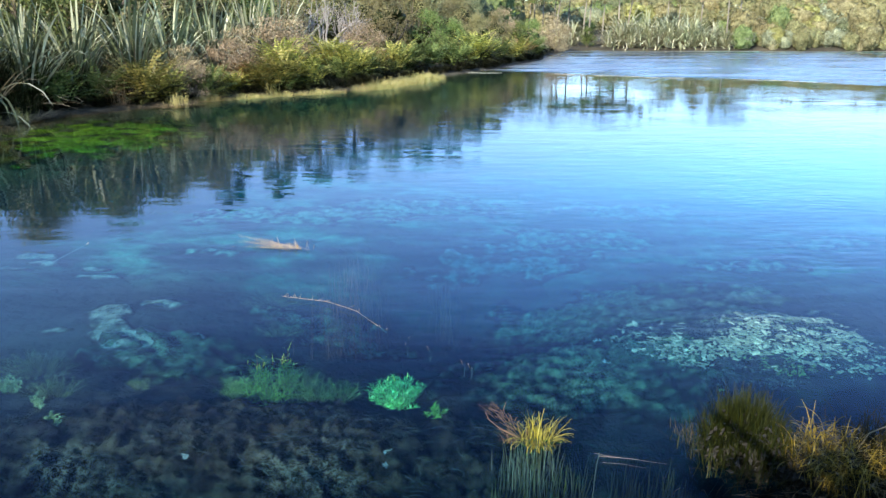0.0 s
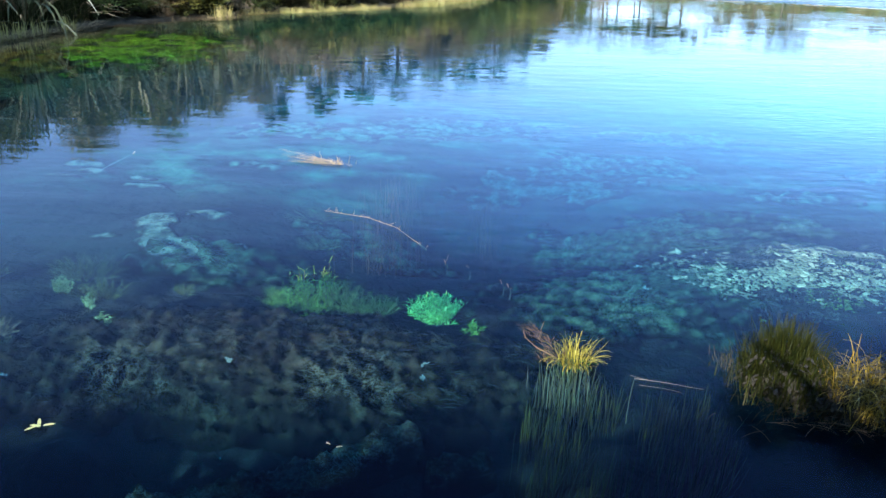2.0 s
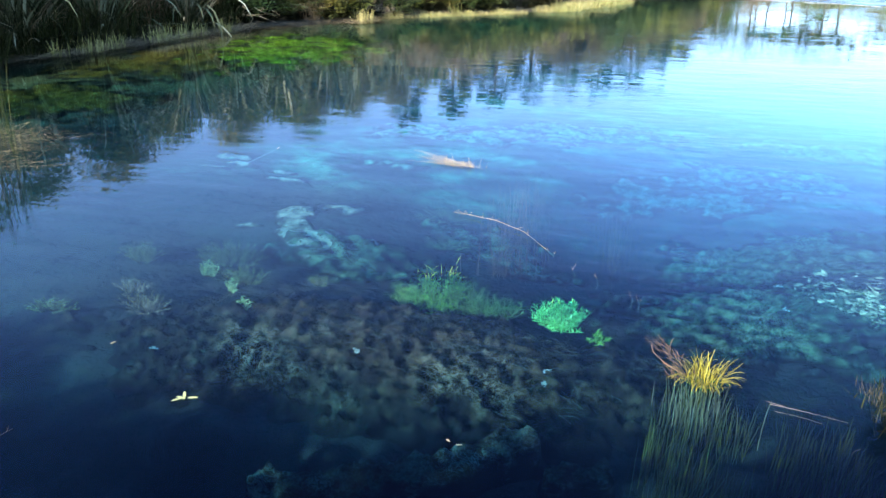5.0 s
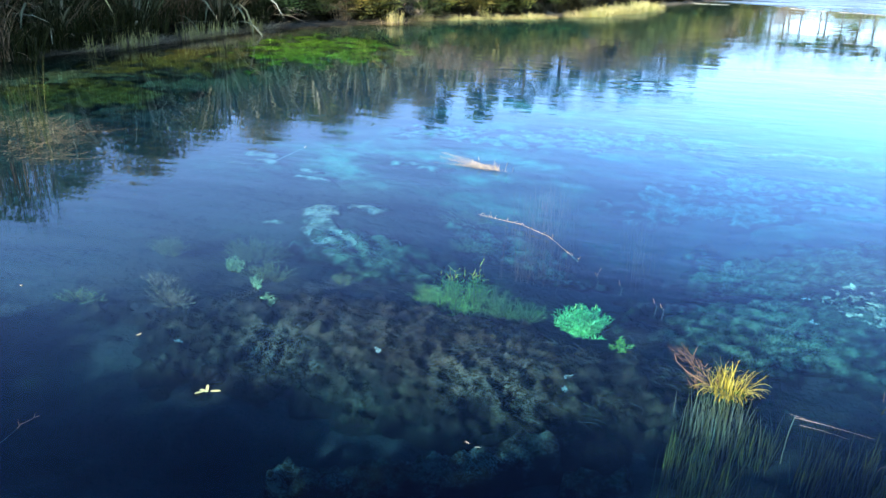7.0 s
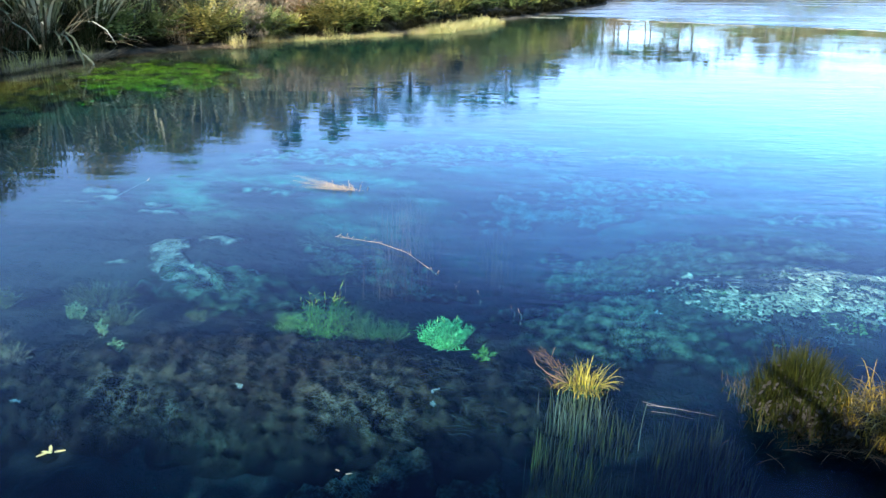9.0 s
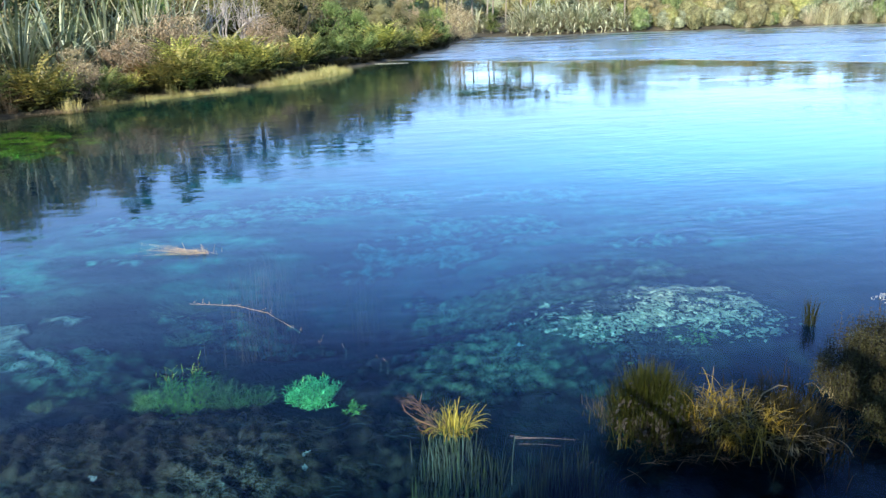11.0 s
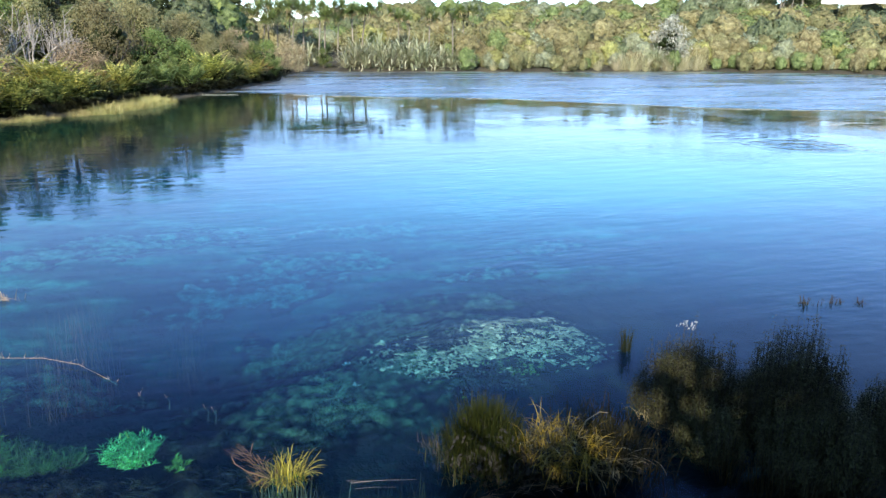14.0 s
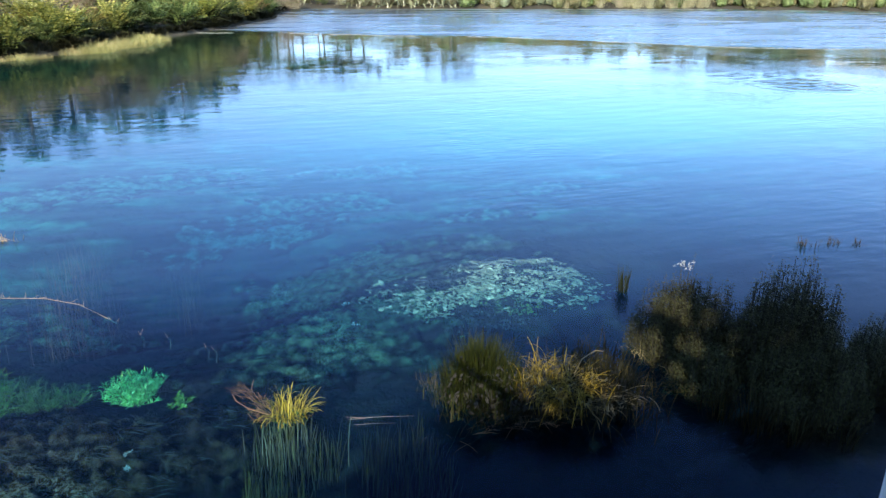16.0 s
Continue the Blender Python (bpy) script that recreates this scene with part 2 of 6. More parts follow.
M_TWIG = rough_mat("dry_twig", (0.16, 0.12, 0.08), (0.30, 0.24, 0.17), (0.46, 0.39, 0.29), 4.0, 0.9, 0.01)
M_DEADWOOD = rough_mat("dead_wood", (0.14, 0.125, 0.11), (0.26, 0.24, 0.215), (0.42, 0.395, 0.36), 5.0, 0.85, 0.01)
M_STONE = rough_mat("pale_stone", (0.04, 0.048, 0.03), (0.20, 0.20, 0.135), (0.64, 0.57, 0.42), 8.0, 0.8, 0.01)
M_YELLOW = leaf_mat("yellow_leaf", (0.5, 0.5, 0.15), (0.68, 0.68, 0.25), (0.80, 0.78, 0.40), 0.5, 0.3)
# near-black colour that carries the shade inside the sedge mound and bushes
M_NEAR_BLACK = rough_mat("root_mass", (0.004, 0.004, 0.003), (0.010, 0.009, 0.006), (0.022, 0.018, 0.011), 8.0, 0.9, 0.03)
M_DECK = rough_mat("weathered_deck", (0.12, 0.11, 0.10), (0.22, 0.21, 0.19), (0.34, 0.32, 0.29), 3.0, 0.8, 0.004, (1, 8, 1))
M_METAL = rough_mat("galvanised_steel", (0.42, 0.43, 0.44), (0.52, 0.53, 0.54), (0.62, 0.63, 0.64), 6.0, 0.4, 0.001)


def ground_mat():
    m, n, l, p = nodes_of("ground")
    big, fine = noise_tex(n, l, 0.45, 6), noise_tex(n, l, 5.0, 6)
    s = math_node(n, l, "ADD", math_node(n, l, "MULTIPLY", big.outputs[0], 0.5), math_node(n, l, "MULTIPLY", fine.outputs[0], 0.5))
    soil = ramp(n, [(0.35, (0.012, 0.011, 0.007)), (0.5, (0.032, 0.028, 0.015)), (0.65, (0.085, 0.07, 0.04))])
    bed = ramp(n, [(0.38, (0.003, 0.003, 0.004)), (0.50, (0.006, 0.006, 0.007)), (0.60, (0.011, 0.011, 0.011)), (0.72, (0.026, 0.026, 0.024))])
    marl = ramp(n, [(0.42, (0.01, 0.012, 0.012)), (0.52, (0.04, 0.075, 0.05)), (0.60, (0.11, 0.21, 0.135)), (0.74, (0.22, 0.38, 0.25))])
    l.new(s, soil.inputs[0])
    l.new(s, bed.inputs[0])
    drift = noise_tex(n, l, 0.9, 7, (0.8, 1.2, 1), 0.62)
    l.new(drift.outputs[0], marl.inputs[0])
    geo = n.new("ShaderNodeNewGeometry")
    xyz = n.new("ShaderNodeSeparateXYZ")
    l.new(geo.outputs["Position"], xyz.inputs[0])
    wet = math_node(n, l, "MULTIPLY", math_node(n, l, "ADD", xyz.outputs[2], 0.05), -10.0, True)
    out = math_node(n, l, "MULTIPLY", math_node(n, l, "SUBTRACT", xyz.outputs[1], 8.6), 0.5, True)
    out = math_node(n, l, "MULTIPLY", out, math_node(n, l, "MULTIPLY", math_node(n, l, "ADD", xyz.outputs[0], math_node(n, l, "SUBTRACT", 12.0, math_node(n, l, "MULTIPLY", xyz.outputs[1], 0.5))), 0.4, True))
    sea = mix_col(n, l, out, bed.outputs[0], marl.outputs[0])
    # weed-grown floor off the planted bank
    weedy = ramp(n, [(0.38, (0.008, 0.010, 0.003)), (0.52, (0.024, 0.028, 0.007)), (0.70, (0.060, 0.066, 0.016))])
    l.new(s, weedy.inputs[0])
    lee = math_node(n, l, "MULTIPLY", math_node(n, l, "SUBTRACT", math_node(n, l, "MULTIPLY", math_node(n, l, "SUBTRACT", xyz.outputs[1], 13.0), 0.5), math_node(n, l, "ADD", xyz.outputs[0], 8.0)), 0.35, True)
    sea = mix_col(n, l, lee, sea, weedy.outputs[0])
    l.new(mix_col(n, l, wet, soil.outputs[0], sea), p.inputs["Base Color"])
    p.inputs["Roughness"].default_value = 0.9
    bp = n.new("ShaderNodeBump")
    bp.inputs["Distance"].default_value = 0.08
    l.new(fine.outputs[0], bp.inputs["Height"])
    l.new(bp.outputs[0], p.inputs["Normal"])
    return m


def water_mat():
    """Clear spring water: mirror by Fresnel, tinted see-through, a little blue scatter of the body."""
    m, n, l, p = nodes_of("spring_water")
    n.remove(p)
    geo = n.new("ShaderNodeNewGeometry")
    xyz = n.new("ShaderNodeSeparateXYZ")
    l.new(geo.outputs["Position"], xyz.inputs[0])
    # wind-ruffled water lies beyond a slanting foam line across the pool
    beyond = n.new("ShaderNodeAttribute")
    beyond.attribute_name = "beyond"
    edge = noise_tex(n, l, 0.5, 4, (0.35, 1.3, 1))
    s = math_node(n, l, "ADD", beyond.outputs["Fac"], math_node(n, l, "MULTIPLY", math_node(n, l, "SUBTRACT", edge.outputs[0], 0.5), 3.0))
    ruffled = math_node(n, l, "DIVIDE", math_node(n, l, "SUBTRACT", s, 0.2), 1.2, True)
    streak = noise_tex(n, l, 0.2, 4, (0.4, 1.5, 1), 0.65)
    gust = math_node(n, l, "ADD", 0.45, math_node(n, l, "MULTIPLY", math_node(n, l, "SUBTRACT", streak.outputs[0], 0.4), 3.0, True))
    ruffled = math_node(n, l, "MULTIPLY", ruffled, gust)
    swell = noise_tex(n, l, 0.5, 2, (0.8, 2.0, 1), 0.35)
    ripple = noise_tex(n, l, 4.0, 2, (0.7, 1.8, 1))
    wavelet = noise_tex(n, l, 1.7, 2, (0.5, 1.7, 1), 0.45)
    chop = noise_tex(n, l, 1.1, 5, (0.7, 1.3, 1))
    patch = noise_tex(n, l, 0.25, 2)
    lively = math_node(n, l, "MULTIPLY", math_node(n, l, "SUBTRACT", patch.outputs[0], 0.42), 5.0, True)
    lively = math_node(n, l, "MULTIPLY", lively, math_node(n, l, "DIVIDE", math_node(n, l, "ADD", xyz.outputs[0], 7.0), 9.0, True))
    h = math_node(n, l, "ADD", math_node(n, l, "MULTIPLY", swell.outputs[0], 0.005), math_node(n, l, "MULTIPLY", wavelet.outputs[0], 0.0042))
    h = math_node(n, l, "ADD", h, math_node(n, l, "MULTIPLY", ripple.outputs[0], math_node(n, l, "MULTIPLY", lively, 0.0062)))
    h = math_node(n, l, "ADD", h, math_node(n, l, "MULTIPLY", chop.outputs[0], math_node(n, l, "MULTIPLY", ruffled, 0.11)))
    # the boil of a spring vent far out
    dx, dy = math_node(n, l, "SUBTRACT", xyz.outputs[0], 18.1), math_node(n, l, "SUBTRACT", xyz.outputs[1], 17.9)
    rad = math_node(n, l, "SQRT", math_node(n, l, "ADD", math_node(n, l, "MULTIPLY", dx, dx), math_node(n, l, "MULTIPLY", dy, dy)))
    near = math_node(n, l, "SUBTRACT", 1.0, math_node(n, l, "DIVIDE", rad, 1.9), True)
    rings = math_node(n, l, "SINE", math_node(n, l, "ADD", math_node(n, l, "MULTIPLY", rad, 8.0), math_node(n, l, "MULTIPLY", wavelet.outputs[0], 9.0)))
    h = math_node(n, l, "ADD", h, math_node(n, l, "MULTIPLY", math_node(n, l, "MULTIPLY", rings, near), 0.013))
    bp = n.new("ShaderNodeBump")
    bp.inputs["Strength"].default_value, bp.inputs["Distance"].default_value = 1.0, 1.0
    l.new(h, bp.inputs["Height"])
    glossy, refr, body = n.new("ShaderNodeBsdfGlossy"), n.new("ShaderNodeBsdfRefraction"), n.new("ShaderNodeBsdfDiffuse")
    l.new(math_node(n, l, "ADD", 0.006, math_node(n, l, "MULTIPLY", ruffled, 0.34)), glossy.inputs["Roughness"])
    refr.inputs["Roughness"].default_value, refr.inputs["IOR"].default_value = 0.0, 1.333
    # the deeper the water, the more red and then green it takes out
    depth = n.new("ShaderNodeAttribute")
    depth.attribute_name = "depth"
    tint = n.new("ShaderNodeCombineXYZ")
    for i, k in enumerate((-2.3, -0.80, -0.46)):
        l.new(math_node(n, l, "EXPONENT", math_node(n, l, "MULTIPLY", depth.outputs["Fac"], k)), tint.inputs[i])
    l.new(tint.outputs[0], refr.inputs["Color"])
    for b in (glossy, refr):
        l.new(bp.outputs[0], b.inputs["Normal"])
    under = n.new("ShaderNodeMixShader")
    basin = n.new("ShaderNodeAttribute")
    basin.attribute_name = "basin"
    column = n.new("ShaderNodeAttribute")
    column.attribute_name = "column"
    l.new(math_node(n, l, "ADD", math_node(n, l, "MULTIPLY", column.outputs["Fac"], 0.075), math_node(n, l, "MULTIPLY", basin.outputs["Fac"], 0.32)), under.inputs[0])
    l.new(mix_col(n, l, basin.outputs["Fac"], (0.014, 0.095, 0.38), (0.03, 0.44, 0.60)), body.inputs["Color"])
    l.new(refr.outputs[0], under.inputs[1])
    l.new(body.outputs[0], under.inputs[2])
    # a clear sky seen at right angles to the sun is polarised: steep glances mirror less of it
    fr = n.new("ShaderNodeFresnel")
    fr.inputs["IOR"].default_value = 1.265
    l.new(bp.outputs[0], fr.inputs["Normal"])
    # the mirrored sky's deeper blue and a dimmer horizon are put into the gloss colour
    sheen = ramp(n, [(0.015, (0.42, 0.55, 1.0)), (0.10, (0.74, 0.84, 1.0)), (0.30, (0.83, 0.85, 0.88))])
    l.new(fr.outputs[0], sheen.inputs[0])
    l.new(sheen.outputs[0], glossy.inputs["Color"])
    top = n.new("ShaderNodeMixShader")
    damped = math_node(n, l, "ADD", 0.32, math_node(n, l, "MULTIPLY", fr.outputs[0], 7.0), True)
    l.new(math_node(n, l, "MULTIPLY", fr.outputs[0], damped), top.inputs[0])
    l.new(under.outputs[0], top.inputs[1])
    l.new(glossy.outputs[0], top.inputs[2])
    l.new(top.outputs[0], n["Material Output"].inputs[0])
    return m


def moss_mat(name, dark, mid, light, pale, streaks=0.6):
    """Mossy silted weed: mottled tones with curling pale threads."""
    m, n, l, p = nodes_of(name)
    big, fine, curl = noise_tex(n, l, 6.5, 6), noise_tex(n, l, 36.0, 5, (1, 1, 1), 0.75), noise_tex(n, l, 8.0, 4, (1, 1.3, 1))
    curl.inputs["Distortion"].default_value = 2.2
    v = math_node(n, l, "ADD", math_node(n, l, "MULTIPLY", big.outputs[0], 0.6), math_node(n, l, "MULTIPLY", fine.outputs[0], 0.4))
    tone = ramp(n, [(0.39, dark), (0.50, mid), (0.61, light)])
    l.new(v, tone.inputs[0])
    ridge = math_node(n, l, "ABSOLUTE", math_node(n, l, "SUBTRACT", curl.outputs[0], 0.5))
    thread = math_node(n, l, "SUBTRACT", 1.0, math_node(n, l, "MULTIPLY", ridge, 16.0), True)
    patch = math_node(n, l, "MULTIPLY", math_node(n, l, "SUBTRACT", noise_tex(n, l, 1.1, 3).outputs[0], 0.44), 6.0, True)
    thread = math_node(n, l, "MULTIPLY", math_node(n, l, "MULTIPLY", thread, patch), math_node(n, l, "MULTIPLY", fine.outputs[0], streaks * 2.0), True)
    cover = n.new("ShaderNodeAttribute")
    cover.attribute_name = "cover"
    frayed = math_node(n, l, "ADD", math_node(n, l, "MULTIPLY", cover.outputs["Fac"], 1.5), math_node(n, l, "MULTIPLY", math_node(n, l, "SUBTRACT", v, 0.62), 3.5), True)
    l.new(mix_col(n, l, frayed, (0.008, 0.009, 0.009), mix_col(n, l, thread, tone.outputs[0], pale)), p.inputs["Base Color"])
    p.inputs["Roughness"].default_value = 0.9
    p.inputs["Specular IOR Level"].default_value = 0.1
    bp = n.new("ShaderNodeBump")
    bp.inputs["Distance"].default_value = 0.05
    l.new(fine.outputs[0], bp.inputs["Height"])
    l.new(bp.outputs[0], p.inputs["Normal"])
    return m


M_MOSS = moss_mat("brown_bed_moss", (0.006, 0.006, 0.006), (0.028, 0.020, 0.013), (0.078, 0.058, 0.036), (0.19, 0.165, 0.135), 0.9)
M_MOSS_SILTED = moss_mat("silted_bed_moss", (0.014, 0.011, 0.008), (0.085, 0.062, 0.040), (0.22, 0.17, 0.115), (0.42, 0.37, 0.30), 0.9)
M_MOSS_TEAL = moss_mat("teal_bed_moss", (0.012, 0.018, 0.012), (0.040, 0.065, 0.040), (0.11, 0.16, 0.095), (0.26, 0.32, 0.22), 0.6)
M_MARL = moss_mat("pale_marl", (0.02, 0.04, 0.028), (0.11, 0.21, 0.135), (0.28, 0.43, 0.29), (0.42, 0.55, 0.40), 0.5)
M_SILT = moss_mat("pale_silt", (0.06, 0.06, 0.05), (0.19, 0.18, 0.145), (0.34, 0.315, 0.26), (0.42, 0.39, 0.33), 0.5)
M_GREEN_ALGAE = moss_mat("green_algae", (0.018, 0.036, 0.003), (0.062, 0.125, 0.006), (0.14, 0.24, 0.014), (0.19, 0.28, 0.03), 0.3)
M_OLIVE_ALGAE = moss_mat("olive_algae", (0.018, 0.012, 0.003), (0.055, 0.040, 0.006), (0.12, 0.088, 0.014), (0.16, 0.12, 0.03), 0.3)
M_GROUND, M_WATER = ground_mat(), water_mat()


# ---- mesh helpers ----
ball = bmesh.new()
bmesh.ops.create_icosphere(ball, subdivisions=2, radius=1)
BALL_V, BALL_F = [v.co.copy() for v in ball.verts], [tuple(v.index for v in f.verts) for f in ball.faces]
ball.free()


class Soup:
    """Vertices and faces gathered for one mesh."""

    def __init__(self):
        self.v, self.f = [], []

    def blade(self, p, az, lean, bend, length, width, segs=4, flat=0.0):
        """A tapering leaf from p: lean is its angle from upright at the foot, bend is added along its length."""
        p = Vector(p)
        side = Vector((-math.sin(az), math.cos(az), flat)).normalized()
        step, base = length / segs, len(self.v)
        for i in range(segs + 1):
            u = i / segs
            w = width * (0.55 + 0.9 * u) * (1 - u) ** 0.6 * 0.6 + 0.0008
            self.v += [p - side * w, p + side * w]
            a = lean + bend * u * u
            p = p + Vector((math.sin(a) * math.cos(az), math.sin(a) * math.sin(az), math.cos(a))) * step
            if i:
                k = base + 2 * i
                self.f.append((k - 2, k - 1, k + 1, k))

    def frond(self, p, az, lean, bend, length, width, pairs=9):
        """A fern frond: an arching midrib with leaflets to both sides."""
        p = Vector(p)
        side = Vector((-math.sin(az), math.cos(az), 0))
        step = length / pairs
        for i in range(pairs):
            u = (i + 0.6) / pairs
            a = lean + bend * u
            d = Vector((math.sin(a) * math.cos(az), math.sin(a) * math.sin(az), math.cos(a)))
            q = p + d * step
            w = width * math.sin(math.pi * (0.12 + 0.88 * u) ** 0.8) + 0.01
            for s in (-1, 1):
                tip = p + side * (s * w) + d * (w * 0.45) - Vector((0, 0, w * 0.25))
                k = len(self.v)
                self.v += [p, p + (tip - p) * 0.5 + d * step * 0.75, tip, p + (tip - p) * 0.5 - d * step * 0.05]
                self.f.append((k, k + 1, k + 2, k + 3) if s > 0 else (k, k + 3, k + 2, k + 1))
            p = q

    def tube(self, pts, radii, sides=6):
        """A tapering stem along points."""
        base = len(self.v)
        for i, (p, r) in enumerate(zip(pts, radii)):
            d = (pts[min(i + 1, len(pts) - 1)] - pts[max(i - 1, 0)]).normalized()
            a = d.orthogonal().normalized()
            b = d.cross(a)
            for s in range(sides):
                t = 2 * math.pi * s / sides
                self.v.append(p + (a * math.cos(t) + b * math.sin(t)) * r)
            if i:
                k = base + i * sides
                self.f += [(k - sides + s, k - sides + (s + 1) % sides, k + (s + 1) % sides, k + s) for s in range(sides)]

    def leaves(self, centre, radius, count, size, rnd, squash=0.8):
        """A clump: small leaves on and in a ragged ball."""
        c = Vector(centre)
        for _ in range(count):
            d = Vector((rnd.gauss(0, 1), rnd.gauss(0, 1), rnd.gauss(0, 1))).normalized()
            r = radius * rnd.uniform(0.5, 1.12)
            p = c + Vector((d.x * r, d.y * r, d.z * r * squash))
            n = (d + Vector((rnd.gauss(0, 0.4), rnd.gauss(0, 0.4), rnd.gauss(0.3, 0.4)))).normalized()
            a = n.orthogonal().normalized()
            a = Matrix.Rotation(rnd.uniform(0, 6.28), 3, n) @ a
            b = n.cross(a)
            s = size * rnd.uniform(0.6, 1.4)
            k = len(self.v)
            self.v += [p - a * s, p + b * s * 0.45, p + a * s, p - b * s * 0.45]
            self.f.append((k, k + 1, k + 2, k + 3))

    def lobe(self, centre, radius, rnd):
        """A knobbly rounded mass."""
        c, k = Vector(centre), len(self.v)
        o = Vector((rnd.uniform(0, 50), rnd.uniform(0, 50), rnd.uniform(0, 50)))
        for v in BALL_V:
            r = radius * (1 + 0.45 * noise.noise(v * 1.6 + o) + 0.25 * noise.noise(v * 4 + o))
            self.v.append(c + Vector((v.x, v.y, v.z * 0.85)) * r)
        self.f += [tuple(k + i for i in f) for f in BALL_F]

    def mesh(self, name):
        me = bpy.data.meshes.new(name)
        me.from_pydata([tuple(v) for v in self.v], [], self.f)
        me.update()
        return me


def part(name, soup, material, parent, label="", smooth=True):
    """One mesh object under a thing."""
    me = soup.mesh(name) if isinstance(soup, Soup) else soup
    if not me.materials:
        me.materials.append(material)
    if smooth:
        me.shade_smooth()
    ob = new(name, me)
    ob.parent = parent
    if label:
        ob["label"] = label
    return ob


def thing(name, label, category, at=(0, 0, 0), group="", kind=""):
    ob = new(name)
    ob.location = at
    return tagged(ob, label, category, group, kind)


def placed(x, y, z, turn=0.0, scale=1.0, tall=None):
    return pose(x, y, z, 0, 0, turn) @ Matrix.Diagonal((scale, scale, tall or scale, 1))


# ---- ground ----
POOL = [(-17, 4), (-15.5, 9), (-14.6, 13), (-14.2, 15.9), (-13.5, 17.5), (-13.2, 19.6), (-12.6, 22.6), (-11.2, 24.3), (-9.4, 26.1), (-7.6, 28.5), (-5, 30.2),
        (-3.2, 32.0), (-1.2, 37), (1.4, 41), (3.9, 46), (6.8, 52.5), (7.6, 58), (9.5, 64), (12, 66.3), (20, 66.0), (28, 65.2), (35, 64.5), (44, 65.2), (53, 64.8),
        (66, 58.5), (90, 50), (98, 20), (60, -4), (12, 0.5), (-6, 0.8)]


def shore(x, y):
    """Signed distance to the waterline: positive over the pool."""
    x, y = np.asarray(x, float), np.asarray(y, float)
    best, inside = np.full(x.shape, 1e9), np.zeros(x.shape, bool)
    for (x0, y0), (x1, y1) in zip(POOL, POOL[1:] + POOL[:1]):
        ex, ey = x1 - x0, y1 - y0
        t = np.clip(((x - x0) * ex + (y - y0) * ey) / (ex * ex + ey * ey), 0, 1)
        best = np.minimum(best, np.hypot(x - x0 - t * ex, y - y0 - t * ey))
        inside ^= ((y0 > y) != (y1 > y)) & (x < ex * (y - y0) / (ey + 1e-12) + x0)
    return np.where(inside, best, -best)


def bump2(x, y, cx, cy, rx, ry):
    return np.exp(-(((x - cx) / rx) ** 2 + ((y - cy) / ry) ** 2))


def ground_z(x, y):
    x, y = np.asarray(x, float), np.asarray(y, float)
    d = shore(x, y)
    # rolling unevenness
    lumps = 0.06 * np.sin(x * 2.1 + 1.3 * np.sin(y * 1.7)) * np.sin(y * 2.6 + x * 0.4) + 0.12 * np.sin(x * 0.6 + 2) * np.sin(y * 0.5 + 1)
    deep = -(0.35 * np.minimum(d, 1.0) + 0.16 * np.clip(d - 1, 0, 3) + 0.055 * np.clip(d - 4, 0, 9))
    deep = deep - 1.9 * bump2(x, y, 11.5, 20.0, 11.0, 9.0)
    deep = deep - 1.1 * bump2(x, y, 0.2, 8.6, 1.6, 1.3) - 0.6 * bump2(x, y, -1.5, 3.2, 3.0, 0.8)
    deep = deep + 0.50 * bump2(x, y, -1.7, 5.2, 2.6, 1.0) + 0.60 * bump2(x, y, 3.2, 7.2, 1.8, 0.9) + 0.40 * bump2(x, y, -3.4, 7.8, 0.9, 0.7)
    deep = deep + 0.95 * bump2(x, y, 4.9, 3.4, 1.3, 0.7) + 0.4 * bump2(x, y, 2.6, 4.5, 0.7, 0.5) + 0.4 * bump2(x, y, -2.8, 3.8, 0.3, 0.22)
    deep = deep + 0.7 * bump2(x, y, -9.6, 19.6, 3.6, 3.6)
    deep = deep + (0.05 * np.sin(x * 9.1 + 2 * np.sin(y * 5.3)) * np.sin(y * 11.0 + 1.7 * np.sin(x * 6.1)) + 0.03 * np.sin(x * 17 + y * 9) * np.sin(y * 19 - x * 7)) * np.clip(d - 1, 0, 1)
    deep = np.minimum(deep + lumps * np.clip(d, 0, 1), -0.02 - 0.05 * np.clip(d, 0, 2))
    land = 0.03 + 0.32 * np.clip(-d, 0, 2) / 2 + 0.02 * np.clip(-d - 2, 0, 30) + lumps * np.clip(-d / 3, 0, 1)
    rise = np.interp(-d, [0, 3, 12, 45, 100], [0, 0.1, 1.1, 4.2, 5.0])
    hill = rise * np.interp(x, [0, 10, 25, 45, 70, 85], [0.1, 0.25, 0.7, 1.0, 1.2, 1.4]) * np.clip((x - 4) / 10, 0, 1) * np.clip((y - 10) / 20, 0, 1)
    return np.where(d > 0, deep, land + hill * (d < 0))


def ground_at(x, y):
    return float(ground_z(x, y))


def axis(stops):
    out = []
    for a, b, step in stops:
        out += list(np.arange(a, b, step))
    return np.array(out + [stops[-1][1]])


gx = axis([(-900, -100, 80), (-100, -30, 5), (-30, -14, 1), (-14, -6, 0.3), (-6, 6.4, 0.1), (6.4, 14, 0.3), (14, 40, 1), (40, 110, 3), (110, 1000, 80)])
gy = axis([(-600, -40, 70), (-40, -4, 4), (-4, 3, 0.5), (3, 12, 0.1), (12, 30, 0.35), (30, 75, 1), (75, 160, 4), (160, 1400, 100)])
gxx, gyy = np.meshgrid(gx, gy)
gzz = ground_z(gxx, gyy)
W = len(gx)
gm = bpy.data.meshes.new("ground")
